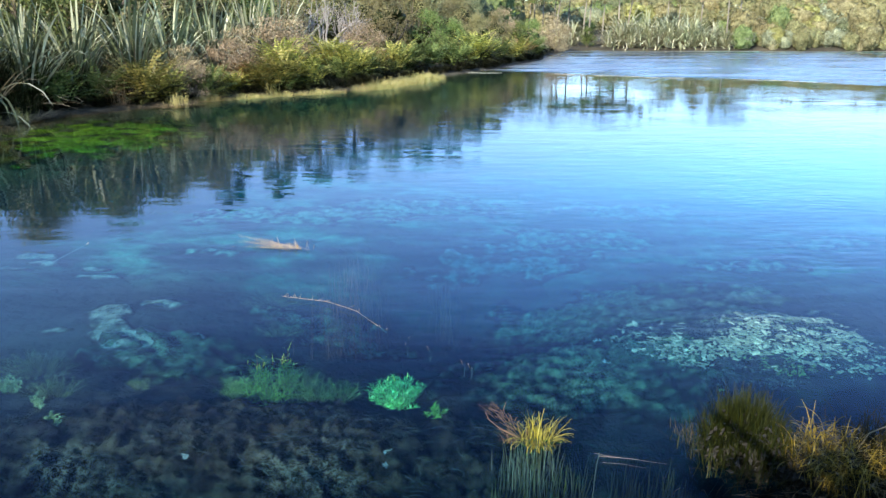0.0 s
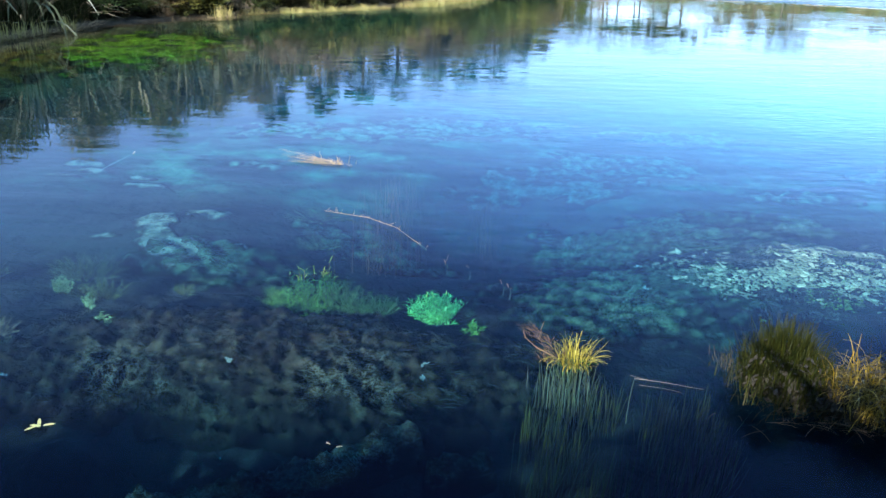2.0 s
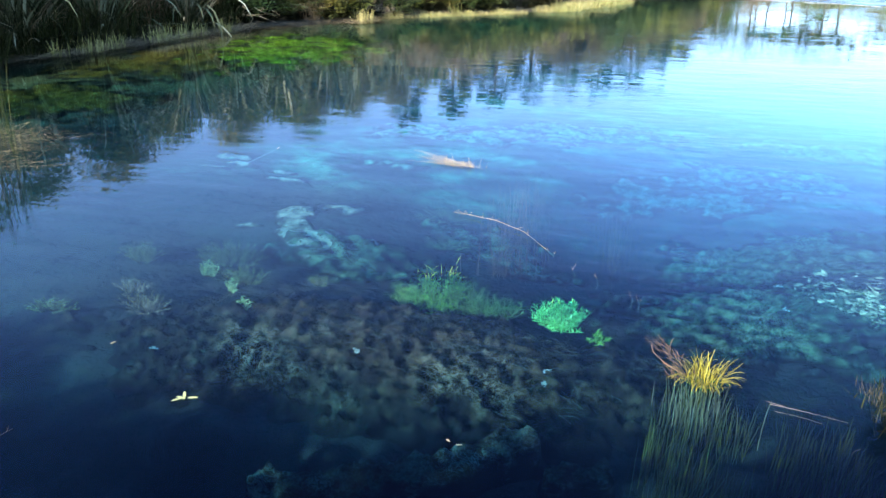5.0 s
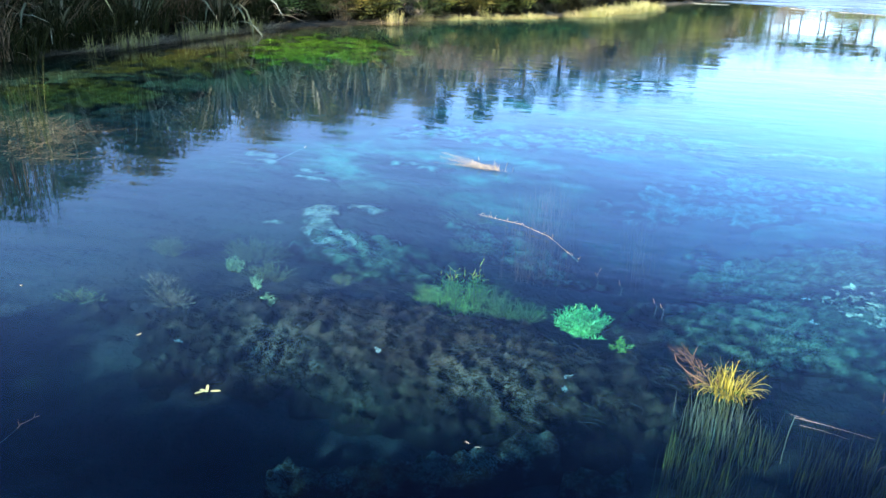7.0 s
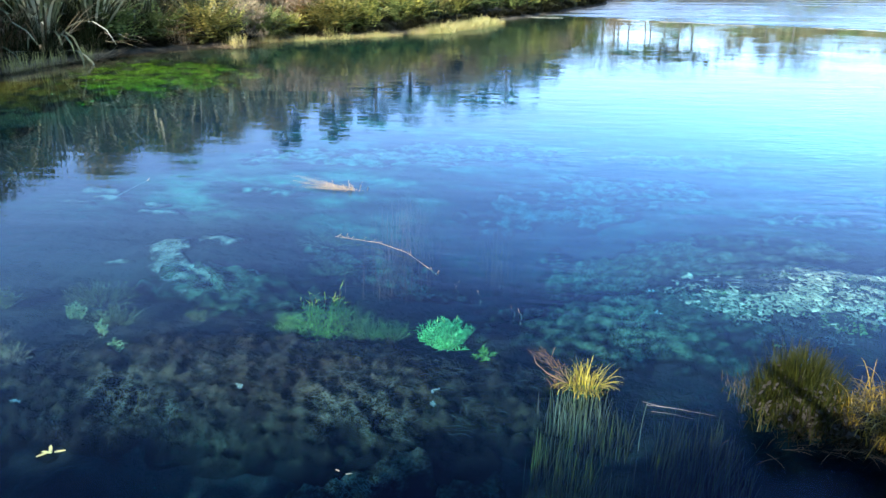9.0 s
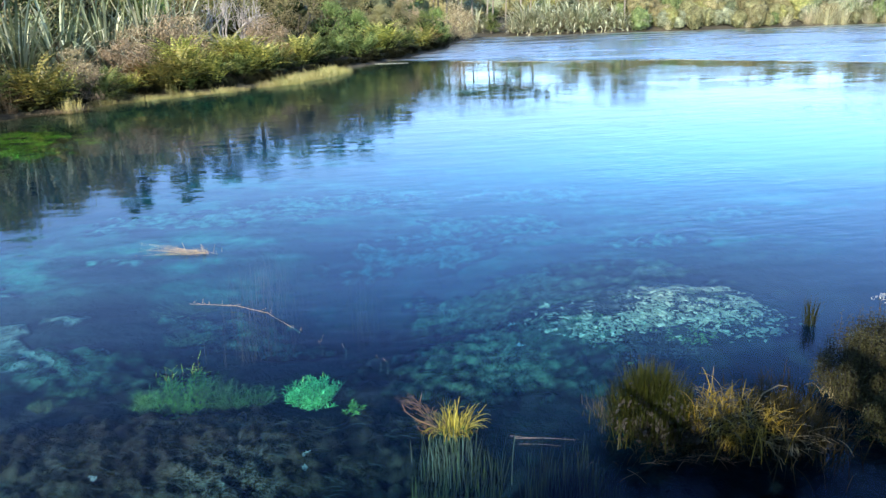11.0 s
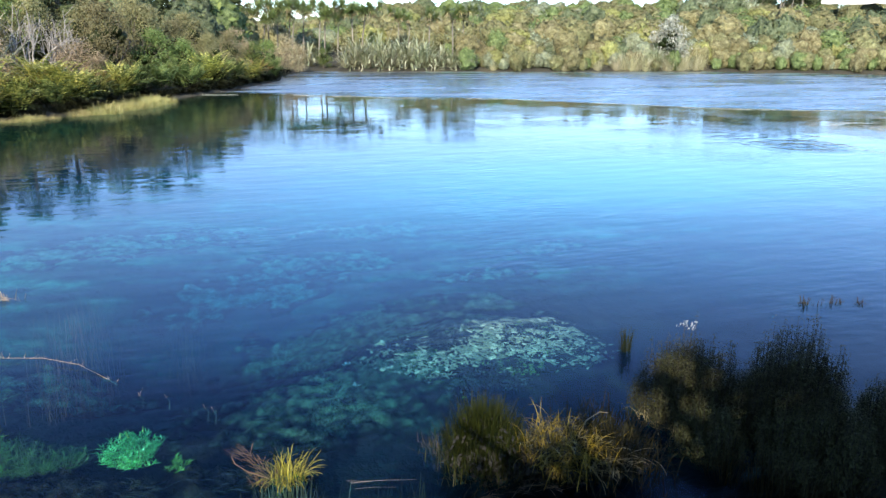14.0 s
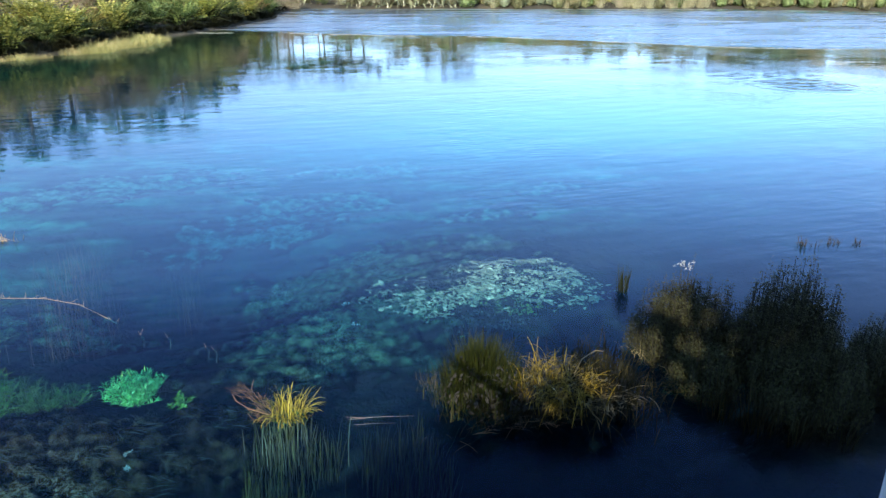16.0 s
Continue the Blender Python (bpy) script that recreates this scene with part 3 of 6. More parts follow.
gm.from_pydata(np.c_[gxx.ravel(), gyy.ravel(), gzz.ravel()].tolist(), [],
               [(j * W + i, j * W + i + 1, (j + 1) * W + i + 1, (j + 1) * W + i) for j in range(len(gy) - 1) for i in range(W - 1)])
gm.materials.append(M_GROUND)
gm.shade_smooth()
tagged(new("ground", gm), "earthy banks and silty sand bed of a spring pool", "ground", kind="structure")

wx, wy = gx[(gx > -17.9) & (gx < 99)], gy[(gy > -5) & (gy < 69)]
wxx, wyy = np.meshgrid(wx, wy)
V = len(wx)
wm = bpy.data.meshes.new("water")
wm.from_pydata(np.c_[wxx.ravel(), wyy.ravel(), np.zeros(wxx.size)].tolist(), [],
               [(j * V + i, j * V + i + 1, (j + 1) * V + i + 1, (j + 1) * V + i) for j in range(len(wy) - 1) for i in range(V - 1)])
wm.attributes.new("depth", "FLOAT", "POINT").data.foreach_set("value", (np.maximum(-ground_z(wxx, wyy), 0) * (1 - 0.55 * bump2(wxx, wyy, -1.1, 8.3, 0.5, 1.3))).ravel().astype(np.float32))
open_water = np.clip((shore(wxx, wyy) - 2.2) / 5, 0, 1) * np.clip((wxx + 6) / 7, 0, 1) * np.clip((wxx + 3 - 0.4 * (wyy - 9)) / 4, 0.04, 1) * np.clip((27 - wyy) / 11, 0, 1) * np.clip(-ground_z(wxx, wyy) / 1.35, 0, 1) ** 3
wm.attributes.new("column", "FLOAT", "POINT").data.foreach_set("value", open_water.ravel().astype(np.float32))
# how long a column of clear water the light crosses in the main spring basin
wm.attributes.new("basin", "FLOAT", "POINT").data.foreach_set("value", (bump2(wxx, wyy, 9.5, 14.5, 11.0, 6.8) * np.clip((shore(wxx, wyy) - 3) / 9, 0, 1)).ravel().astype(np.float32))
# how far a place lies beyond the foam line, where wind ruffles the water
FOAM_X, FOAM_Y = [-6.0, -0.7, 4.4, 6.5, 10.8, 15.9, 18.0, 21.3, 24.1, 27.7, 30.6, 60.0], [41.0, 40.2, 41.2, 39.6, 37.5, 36.0, 34.0, 31.5, 28.9, 27.4, 26.4, 17.0]
wm.attributes.new("beyond", "FLOAT", "POINT").data.foreach_set("value", ((wyy - np.interp(wxx, FOAM_X, FOAM_Y)) * 0.8).ravel().astype(np.float32))
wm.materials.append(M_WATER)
water = tagged(new("water", wm), "clear blue spring water with faint ripples", "water", kind="structure")
water.visible_shadow = False


# ---- viewing deck under the camera ----
def viewing_deck():
    deck = thing("viewing_deck", "weathered timber viewing deck with a steel rail over the water", "deck", (0, 0, 1.4), kind="structure")

    def bar(name, a, b, wx, wz, mat):
        bm = bmesh.new()
        bmesh.ops.create_cube(bm, size=1)
        a, b = Vector(a), Vector(b)
        dirn = (b - a)
        turn = dirn.to_track_quat("Y", "Z").to_matrix().to_4x4()
        bm.transform(Matrix.Translation((a + b) / 2) @ turn @ Matrix.Diagonal((wx, dirn.length, wz, 1)))
        bmesh.ops.bevel(bm, geom=bm.edges[:], offset=min(wx, wz) * 0.12, segments=1, affect="EDGES")
        me = bpy.data.meshes.new(name)
        bm.to_mesh(me)
        bm.free()
        part(name, me, mat, deck, smooth=False)

    for i in range(22):
        y = 0.12 - i * 0.15
        bar("plank", (-2.2, y, 0), (1.0, y, 0), 0.14, 0.035, M_DECK)
    for x in (-2.1, -0.6, 0.93):
        for y in (0.1, -2.6):
            bar("post", (x, y, -0.02), (x, y, -2.6), 0.12, 0.12, M_DECK)
        bar("joist", (x, -2.7, -0.09), (x, 0.15, -0.09), 0.06, 0.14, M_DECK)
    bar("rail_post", (0.695, 0.365, -0.3), (0.695, 0.365, 1.31), 0.05, 0.05, M_METAL)
    bar("rail_post", (-2.1, 0.16, 0.02), (-2.1, 0.16, 0.9), 0.05, 0.05, M_METAL)
    bar("handrail", (-2.1, 0.16, 0.9), (0.63, 0.16, 0.9), 0.05, 0.05, M_METAL)
    bar("midrail", (-2.1, 0.16, 0.5), (0.63, 0.16, 0.5), 0.03, 0.03, M_METAL)


viewing_deck()


# ---- plants ----
def flax_bush(rnd, height, leaves, dead, droop=0.0):
    ob = thing("flax_bush", "tall flax bush with stiff grey-green sword leaves on the bank" if droop == 0 else "arching flax bush with pale drooping sword leaves by the water", "flax", group="flax along the banks")
    s = Soup()
    for _ in range(leaves):
        az, r = rnd.uniform(0, 6.28), rnd.uniform(0, 0.35)
        lean = abs(rnd.gauss(0.3 + droop * 0.25, 0.38))
        s.blade((r * math.cos(az), r * math.sin(az), -0.1), az, lean, rnd.uniform(0.1, 0.9) if rnd.random() < 0.4 - droop * 0.3 else rnd.uniform(0.9, 2.8),
                height * rnd.uniform(0.65, 1.12), rnd.uniform(0.05, 0.105) * (1 + 0.3 * droop), 7)
    part("leaves", s, M_FLAX_PALE if droop else M_FLAX, ob)
    s = Soup()
    for _ in range(dead):
        az = rnd.uniform(0, 6.28)
        s.blade((0.3 * math.cos(az), 0.3 * math.sin(az), -0.05), az, rnd.uniform(0.5, 1.3), rnd.uniform(0.3, 1.3), height * rnd.uniform(0.5, 0.9), 0.045, 5)
    part("dead_leaves", s, M_FLAX_DEAD, ob, "withered straw-brown leaves")
    return ob


def fern_bush(rnd, height, fronds, mat, label):
    ob = thing("fern_bush", label, "fern", group="ferns along the bank")
    s = Soup()
    for _ in range(fronds):
        az = rnd.uniform(0, 6.28)
        r = rnd.uniform(0, 0.55)
        s.frond((r * math.cos(az), r * math.sin(az), height * rnd.uniform(0.05, 0.55)), az, rnd.uniform(0.1, 0.8), rnd.uniform(0.7, 1.5), height * rnd.uniform(0.45, 0.8),
                rnd.uniform(0.12, 0.2))
    part("fronds", s, mat, ob)
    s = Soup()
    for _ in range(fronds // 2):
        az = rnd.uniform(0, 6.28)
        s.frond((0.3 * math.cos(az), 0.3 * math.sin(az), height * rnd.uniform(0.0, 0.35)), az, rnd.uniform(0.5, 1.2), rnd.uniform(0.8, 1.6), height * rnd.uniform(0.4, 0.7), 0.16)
    part("old_fronds", s, M_BANK_SHADE if mat is M_BANK_SHADE else M_FERN_DARK, ob, "drooping old fronds, coloured dark for the shaded underside")
    return ob


def branches(rnd, s, p, d, length, r, depth, tips, spread=0.6):
    """Forking limbs from p along d; tips collects the ends."""
    pts, radii = [Vector(p)], [r]
    for i in range(4):
        d = (d + Vector((rnd.gauss(0, 0.14), rnd.gauss(0, 0.14), rnd.gauss(0.03, 0.1)))).normalized()
        pts.append(pts[-1] + d * (length / 4))
        radii.append(r * (1 - 0.12 * (i + 1)))
    s.tube(pts, radii, 6 if depth > 1 else 4)
    if depth == 0:
        tips.append(pts[-1])
        return
    for k in range(rnd.choice((2, 3, 3))):
        nd = (d + Vector((rnd.gauss(0, spread), rnd.gauss(0, spread), rnd.gauss(0.1, spread * 0.6)))).normalized()
        branches(rnd, s, pts[rnd.choice((2, 3, 4))], nd, length * rnd.uniform(0.6, 0.85), r * 0.55, depth - 1, tips, spread)


def shrub(rnd, name, label, category, height, width, mat, bark, clumps, per, leaf, group, low=0.15, forks=2):
    ob = thing(name, label, category, group=group)
    s, tips = Soup(), []
    for _ in range(3):
        branches(rnd, s, (rnd.gauss(0, 0.08), rnd.gauss(0, 0.08), -0.15), Vector((rnd.gauss(0, 0.35), rnd.gauss(0, 0.35), 1)).normalized(), height * 0.42, 0.035 * height * 0.5, forks, tips)
    part("trunk", s, bark, ob)
    s = Soup()
    for _ in range(clumps):
        az, u = rnd.uniform(0, 6.28), rnd.random()
        z = low + (1 - low) * u
        r = width * 0.5 * math.sin(math.pi * (0.12 + 0.83 * (z ** 1.1))) * rnd.uniform(0.35, 1.0)
        s.leaves((r * math.cos(az), r * math.sin(az), height * z * 0.93), width * rnd.uniform(0.11, 0.22), per, leaf, rnd)
    part("crown", s, mat, ob)
    if mat is M_DRY:
        return ob
    # dark lobes put inside the crown give its gaps a painted shade
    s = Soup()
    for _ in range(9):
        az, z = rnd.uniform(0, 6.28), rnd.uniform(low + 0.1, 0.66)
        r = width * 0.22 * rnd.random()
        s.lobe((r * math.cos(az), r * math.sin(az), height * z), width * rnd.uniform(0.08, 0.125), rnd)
    part("inner_growth", s, M_FERN_DARK, ob, "twigs and leaves inside, coloured dark to stand for shade")
    return ob


def leafy_mass(rnd, height, width, level, leaves, leaf):
    """A closed billowing crown down to the ground, and the loose leaves on its skin."""
    bm = bmesh.new()
    bmesh.ops.create_icosphere(bm, subdivisions=level, radius=1)
    o = Vector((rnd.uniform(0, 50), rnd.uniform(0, 50), rnd.uniform(0, 50)))
    body, fringe = Soup(), Soup()

    def skin(d):
        r = 0.86 + 0.34 * noise.noise(d * 1.5 + o) + 0.62 * (0.28 - abs(noise.noise(d * 2.9 + o))) + 0.12 * noise.noise(d * 8 + o)
        flare = 0.82 + 0.18 * min(max(d.z + 0.6, 0), 1)
        return Vector((d.x * r * flare * width * 0.5, d.y * r * flare * width * 0.5, height * (0.46 + 0.54 * d.z * r)))

    body.v = [skin(v.co) for v in bm.verts]
    body.f = [tuple(v.index for v in f.verts) for f in bm.faces]
    bm.free()
    for _ in range(leaves):
        d = Vector((rnd.gauss(0, 1), rnd.gauss(0, 1), rnd.gauss(0.35, 0.9))).normalized()
        tuft = noise.noise(d * 5 + o)
        if tuft < -0.22:
            continue
        p = skin(d) + d * (rnd.uniform(-0.04, 0.18) + 0.35 * max(tuft, 0))
        nrm = (d + Vector((rnd.gauss(0, 0.6), rnd.gauss(0, 0.6), rnd.gauss(0.2, 0.6)))).normalized()
        a = Matrix.Rotation(rnd.uniform(0, 6.28), 3, nrm) @ nrm.orthogonal().normalized()
        b, sz, k = nrm.cross(a), leaf * rnd.uniform(0.6, 1.4), len(fringe.v)
        fringe.v += [p - a * sz, p + b * sz * 0.5, p + a * sz, p - b * sz * 0.5]
        fringe.f.append((k, k + 1, k + 2, k + 3))
    return body, fringe


def billow_shrub(rnd, label, height, width, mat, canopy, bark):
    """A scrub crown seen from afar."""
    ob = thing("slope_shrub", label, "shrub", group="scrub on the far slope")
    s, tips = Soup(), []
    for _ in range(2):
        branches(rnd, s, (rnd.gauss(0, 0.1), rnd.gauss(0, 0.1), -0.15), Vector((rnd.gauss(0, 0.35), rnd.gauss(0, 0.35), 1)).normalized(), height * 0.42, 0.018 * height, 1, tips)
    part("trunk", s, bark, ob)
    body, fringe = leafy_mass(rnd, height, width, 3, 1000, 0.10)
    part("crown", fringe, mat, ob)
    part("inner_growth", body, canopy, ob, "closed leafage under the loose outer leaves")
    return ob


def cabbage_tree(rnd, height):
    ob = thing("cabbage_tree", "slender cabbage tree with tufted heads of narrow leaves", "tree", group="cabbage trees on the far bank")
    s, tips = Soup(), []
    top = Vector((rnd.gauss(0, 0.15), rnd.gauss(0, 0.15), height * 0.68))
    s.tube([Vector((0, 0, -0.2)), Vector((top.x * 0.3, top.y * 0.3, height * 0.35)), top], [0.085, 0.065, 0.05], 8)
    for k in range(rnd.choice((4, 5, 6))):
        e = top + Vector((rnd.gauss(0, 0.5), rnd.gauss(0, 0.5), height * rnd.uniform(0.04, 0.2)))
        s.tube([top, (top + e) / 2 + Vector((0, 0, 0.08)), e], [0.055, 0.045, 0.04], 6)
        tips.append(e)
    part("trunk", s, M_TRUNK, ob)
    for e in tips:
        s, old = Soup(), Soup()
        for _ in range(150):
            s.blade(e, rnd.uniform(0, 6.28), math.acos(rnd.uniform(-0.5, 1)), rnd.uniform(0.2, 1.2), rnd.uniform(0.6, 0.95), 0.055, 3)
        head = part("leaf_head", s, M_PALM, ob)
        for _ in range(26):
            old.blade(e, rnd.uniform(0, 6.28), rnd.uniform(1.9, 2.7), rnd.uniform(0, 0.5), rnd.uniform(0.5, 0.9), 0.045, 3)
        part("dead_leaf_skirt", old, M_STRAW, head, "withered straw-coloured hanging leaves")
    return ob


def conifer(rnd, height, width, mat):
    """A dense dark evergreen: whorls of drooping boughs round one trunk, ragged in outline."""
    ob = thing("conifer", "tall dense dark green conifer behind the bank scrub", "tree", group="dark conifers")
    s = Soup()
    s.tube([Vector((0, 0, -0.3)), Vector((0.1, 0, height * 0.5)), Vector((0.05, 0.05, height))], [0.2, 0.13, 0.02], 8)
    part("trunk", s, M_BARK, ob)
    s, core = Soup(), Soup()
    for k in range(46):
        u = k / 45
        az, r = k * 2.4, width * 0.5 * (1.03 - u) ** 0.4 * rnd.uniform(0.6, 1.0)
        c = (r * 0.75 * math.cos(az), r * 0.75 * math.sin(az), height * (0.07 + 0.9 * u))
        rad = (0.15 * width * (1.1 - u) + 0.32) * rnd.uniform(0.8, 1.1)
        s.leaves(c, rad, 120, 0.07, rnd, 0.75)
        if k % 2:
            core.lobe(c, rad * 0.75, rnd)
    part("crown", s, mat, ob)
    tagged(part("inner_growth", core, mat, ob, "denser boughs inside"), kind="stuff")
    return ob


def dead_bush(rnd, height):
    ob = thing("dead_bush", "bare grey dead shrub with tangled branches", "dead shrub")
    s, tips = Soup(), []
    for _ in range(5):
        az = rnd.uniform(0, 6.28)
        branches(rnd, s, (0.1 * math.cos(az), 0.1 * math.sin(az), -0.1), Vector((math.cos(az) * 0.7, math.sin(az) * 0.7, 0.8)).normalized(), height * 0.45, 0.065, 3, tips, 0.5)
    part("limb_tangle", s, M_DEADWOOD, ob)
    return ob


def tussock(rnd, name, label, category, height, radius, blades, mat, group="", bend=(0.3, 1.6), width=0.006, lean=0.45, segs=4):
    ob = thing(name, label, category, group=group)
    s = Soup()
    for _ in range(blades):
        az, r = rnd.uniform(0, 6.28), radius * math.sqrt(rnd.random())
        s.blade((r * math.cos(az), r * math.sin(az), -0.06), az + rnd.gauss(0, 0.7), abs(rnd.gauss(0, lean)), rnd.uniform(*bend), height * rnd.uniform(0.5, 1.1), width * rnd.uniform(0.7, 1.4), segs)
    part("blade_tuft", s, mat, ob)
    return ob


rnd = random.Random(7)


def copy_at(ob, m):
    """A copy at the pose and scale of m, whatever the first one's scale."""
    return copy_thing(ob, m @ Matrix.Diagonal((*[1 / v for v in ob.scale], 1)))


def spread(protos, spots):
    """First spots take the prototypes themselves, later ones copies of them."""
    for i, (x, y, scale, *tall) in enumerate(spots):
        ob = protos[i % len(protos)]
        m = placed(x, y, max(ground_at(x, y), -0.03), rnd.uniform(0, 360), scale, tall[0] if tall else None)
        if i < len(protos):
            ob.matrix_basis = m
        else:
            copy_at(ob, m)


# left bank: flax behind, ferns in front, dry scrub between
flaxes = [flax_bush(rnd, 2.8, 130, 45) for _ in range(3)]
spread(flaxes, [(-13.6, 21.9, 1.2), (-13.2, 24.0, 1.15), (-12.6, 26.2, 1.2), (-11.6, 28.6, 1.25), (-10.7, 30.2, 1.25), (-9.7, 32.4, 1.25), (-8.8, 35.0, 1.35), (-7.9, 36.6, 1.35),
                (-14.6, 19.0, 1.1), (-15.2, 16.6, 1.1), (-15.8, 21.0, 1.35), (-14.6, 26.5, 1.35), (-12.8, 30.5, 1.4), (-11.0, 34.5, 1.4), (-16.4, 13.8, 1.1), (-17.0, 18.0, 1.4)])
far_flax = [flax_bush(rnd, 2.9, 120, 40, 1.0) for _ in range(3)]
spread(far_flax, [(14.6, 67.6, 0.75), (15.6, 67.9, 0.95), (16.4, 67.3, 0.85), (17.2, 67.9, 1.0), (18.0, 67.3, 0.9), (18.8, 67.8, 1.05), (19.7, 67.3, 0.9), (20.4, 67.8, 1.1), (21.2, 67.2, 0.95),
                  (22.0, 67.7, 1.05), (22.9, 67.1, 0.85), (23.6, 67.5, 0.9), (24.4, 67.0, 0.7), (16.2, 69.3, 1.2), (18.2, 69.2, 1.25), (20.2, 69.1, 1.25), (22.2, 69.0, 1.2), (11.6, 69.4, 0.9), (10.6, 69.8, 0.9), (46.0, 66.9, 0.8), (47.0, 67.2, 0.85), (48.1, 67.0, 0.75)])
ferns = [fern_bush(rnd, 1.55, 70, M_FERN, "yellow-green fern clump arching over the water") for _ in range(3)]
spread(ferns, [(-10.0, 25.9, 1.2), (-9.6, 26.5, 0.85), (-7.0, 29.6, 0.9), (-6.3, 30.1, 1.15), (-5.4, 31.0, 0.95), (-3.9, 33.4, 1.2), (-3.2, 35.2, 0.8), (-6.6, 31.6, 1.2), (-4.9, 33.8, 1.3),
               (-2.3, 37.2, 1.05), (1.9, 45.2, 1.3), (2.5, 46.2, 1.0), (4.8, 50.2, 1.1), (-8.0, 29.0, 0.6), (-1.9, 39.0, 0.8)])
rusty = [fern_bush(rnd, 1.3, 55, M_FERN_RUST, "rust-brown withering fern clump on the bank") for _ in range(2)]
spread(rusty, [(-8.9, 28.6, 0.8), (-7.9, 30.2, 1.0), (-6.6, 32.6, 1.1), (-5.2, 34.6, 1.1), (-3.4, 36.8, 1.0), (0.4, 45.0, 1.1), (5.4, 52.6, 1.1)])
ferns2 = [fern_bush(rnd, 1.3, 60, M_BUSH, "deep green fern clump at the water's edge") for _ in range(2)]
spread(ferns2, [(-8.6, 27.9, 1.0), (-3.6, 34.4, 1.0), (-1.9, 38.2, 1.1), (-0.6, 40.6, 1.1), (0.8, 42.6, 1.2), (3.4, 47.6, 1.2), (6.2, 53.6, 1.2), (-4.4, 32.6, 0.9), (-6.2, 30.0, 0.7), (0.2, 43.4, 1.3), (-2.2, 39.2, 1.2), (-1.4, 40.2, 1.1), (-3.2, 36.0, 1.0), (-5.4, 31.4, 0.8), (-12.4, 24.2, 1.2), (-11.4, 25.2, 1.0)])
dry = [shrub(rnd, "dry_shrub", "pinkish-brown dry twiggy scrub on the bank", "shrub", 1.9, 2.2, M_DRY, M_BARK, 34, 130, 0.032, "dry scrub on the bank") for _ in range(2)]
spread(dry, [(-9.4, 28.2, 0.9), (-8.4, 30.0, 1.0), (-8.2, 31.6, 1.15), (-7.3, 33.2, 1.35), (-6.9, 34.9, 1.3), (-9.0, 27.2, 0.7), (8.2, 60.4, 1.6), (9.2, 63.0, 1.4), (4.4, 55.4, 1.6), (-4.0, 38.8, 1.2)])
dead = dead_bush(rnd, 3.0)
spread([dead], [(-6.9, 42.2, 1.55), (-5.6, 42.0, 1.25)])
scrub = [shrub(rnd, "manuka_shrub", "bronze-green fine-leaved scrub bush", "shrub", 3.6, 3.2, M_SCRUB, M_BARK, 60, 110, 0.05, "scrub on the banks") for _ in range(3)]
green = [shrub(rnd, "green_bush", "dense mid-green bush among the bank scrub", "shrub", 3.2, 2.8, M_BUSH, M_BARK, 55, 100, 0.055, "scrub on the banks") for _ in range(3)]
spread(scrub, [(-3.2, 44.0, 1.15), (-1.8, 47.5, 1.3), (-6.9, 46.5, 1.15), (-4.4, 49, 1.2), (-2.0, 51.5, 1.2), (0.2, 49.5, 0.95), (1.0, 54.5, 1.1), (-8.5, 42, 1.1), (2.2, 49.2, 0.75), (3.6, 53.0, 0.8)])
spread(green, [(0.6, 46.4, 0.75), (5.4, 54.6, 0.75), (6.4, 56.6, 0.8), (-9.5, 53, 1.7), (-10.5, 38, 1.2), (12.6, 67.6, 0.55), (-15.3, 33.2, 1.6), (-17.5, 37.0, 1.8), (-13.4, 38.5, 1.6), (-17.4, 30.6, 1.5), (-19.4, 34.4, 1.8), (-21.0, 38.0, 2.0), (-18.6, 27.6, 1.5), (-14.2, 31.6, 1.7), (-13.0, 34.4, 1.6)])
spread_more = [(-15.6, 12.5, 1.0), (-16.2, 15.2, 1.1), (-16.6, 17.8, 1.1), (-16.2, 20.6, 1.15), (-15.6, 23.4, 1.2), (-14.6, 27.8, 1.2), (-13.6, 30.8, 1.2), (-12.2, 33.4, 1.2),
               (-11.4, 36.8, 1.3), (-10.2, 39.6, 1.3), (-8.6, 46.4, 1.4), (-1.0, 45.6, 0.9), (-17.6, 10.4, 1.2), (-18.6, 24.0, 1.5), (-16.8, 30.0, 1.5), (-14.0, 36.0, 1.5)]
for i, (x, y, sc) in enumerate(spread_more):
    copy_at((scrub + green)[i % 6], placed(x, y, ground_at(x, y), rnd.uniform(0, 360), sc, sc * 1.05))
cabbage = [cabbage_tree(rnd, 5.2) for _ in range(4)]
spread(cabbage, [(6.7, 72.7, 1.08), (7.8, 71.6, 1.0), (9.4, 73.5, 1.15), (10.5, 72.3, 1.12), (11.9, 74.1, 1.15), (12.8, 70.9, 1.08), (13.5, 71.8, 1.12), (14.7, 71.6, 0.98), (16.3, 72.2, 1.14), (17.3, 73.0, 1.18),
                 (21.1, 73.1, 1.0), (21.9, 72.6, 0.9), (23.6, 71.3, 1.0), (25.1, 68.6, 1.12), (26.3, 69.2, 1.1), (9.0, 76.5, 1.2), (11.0, 77.0, 1.25)])
conifers = [conifer(rnd, 8.0, 4.4, m) for m in (M_CONIFER, M_SCRUB_DARK, M_CONIFER)]
spread(conifers, [(4.5, 66.0, 0.95, 0.82), (2.6, 63.8, 1.15, 0.9), (0.6, 62.5, 1.3, 1.0), (-1.8, 62.0, 1.35, 1.08), (-4.4, 61.0, 1.35, 1.05), (-7.0, 59.4, 1.4, 1.12), (-9.6, 57.2, 1.4, 1.15), (-12.4, 55.6, 1.4, 1.2), (-15.4, 53.0, 1.45, 1.22)])
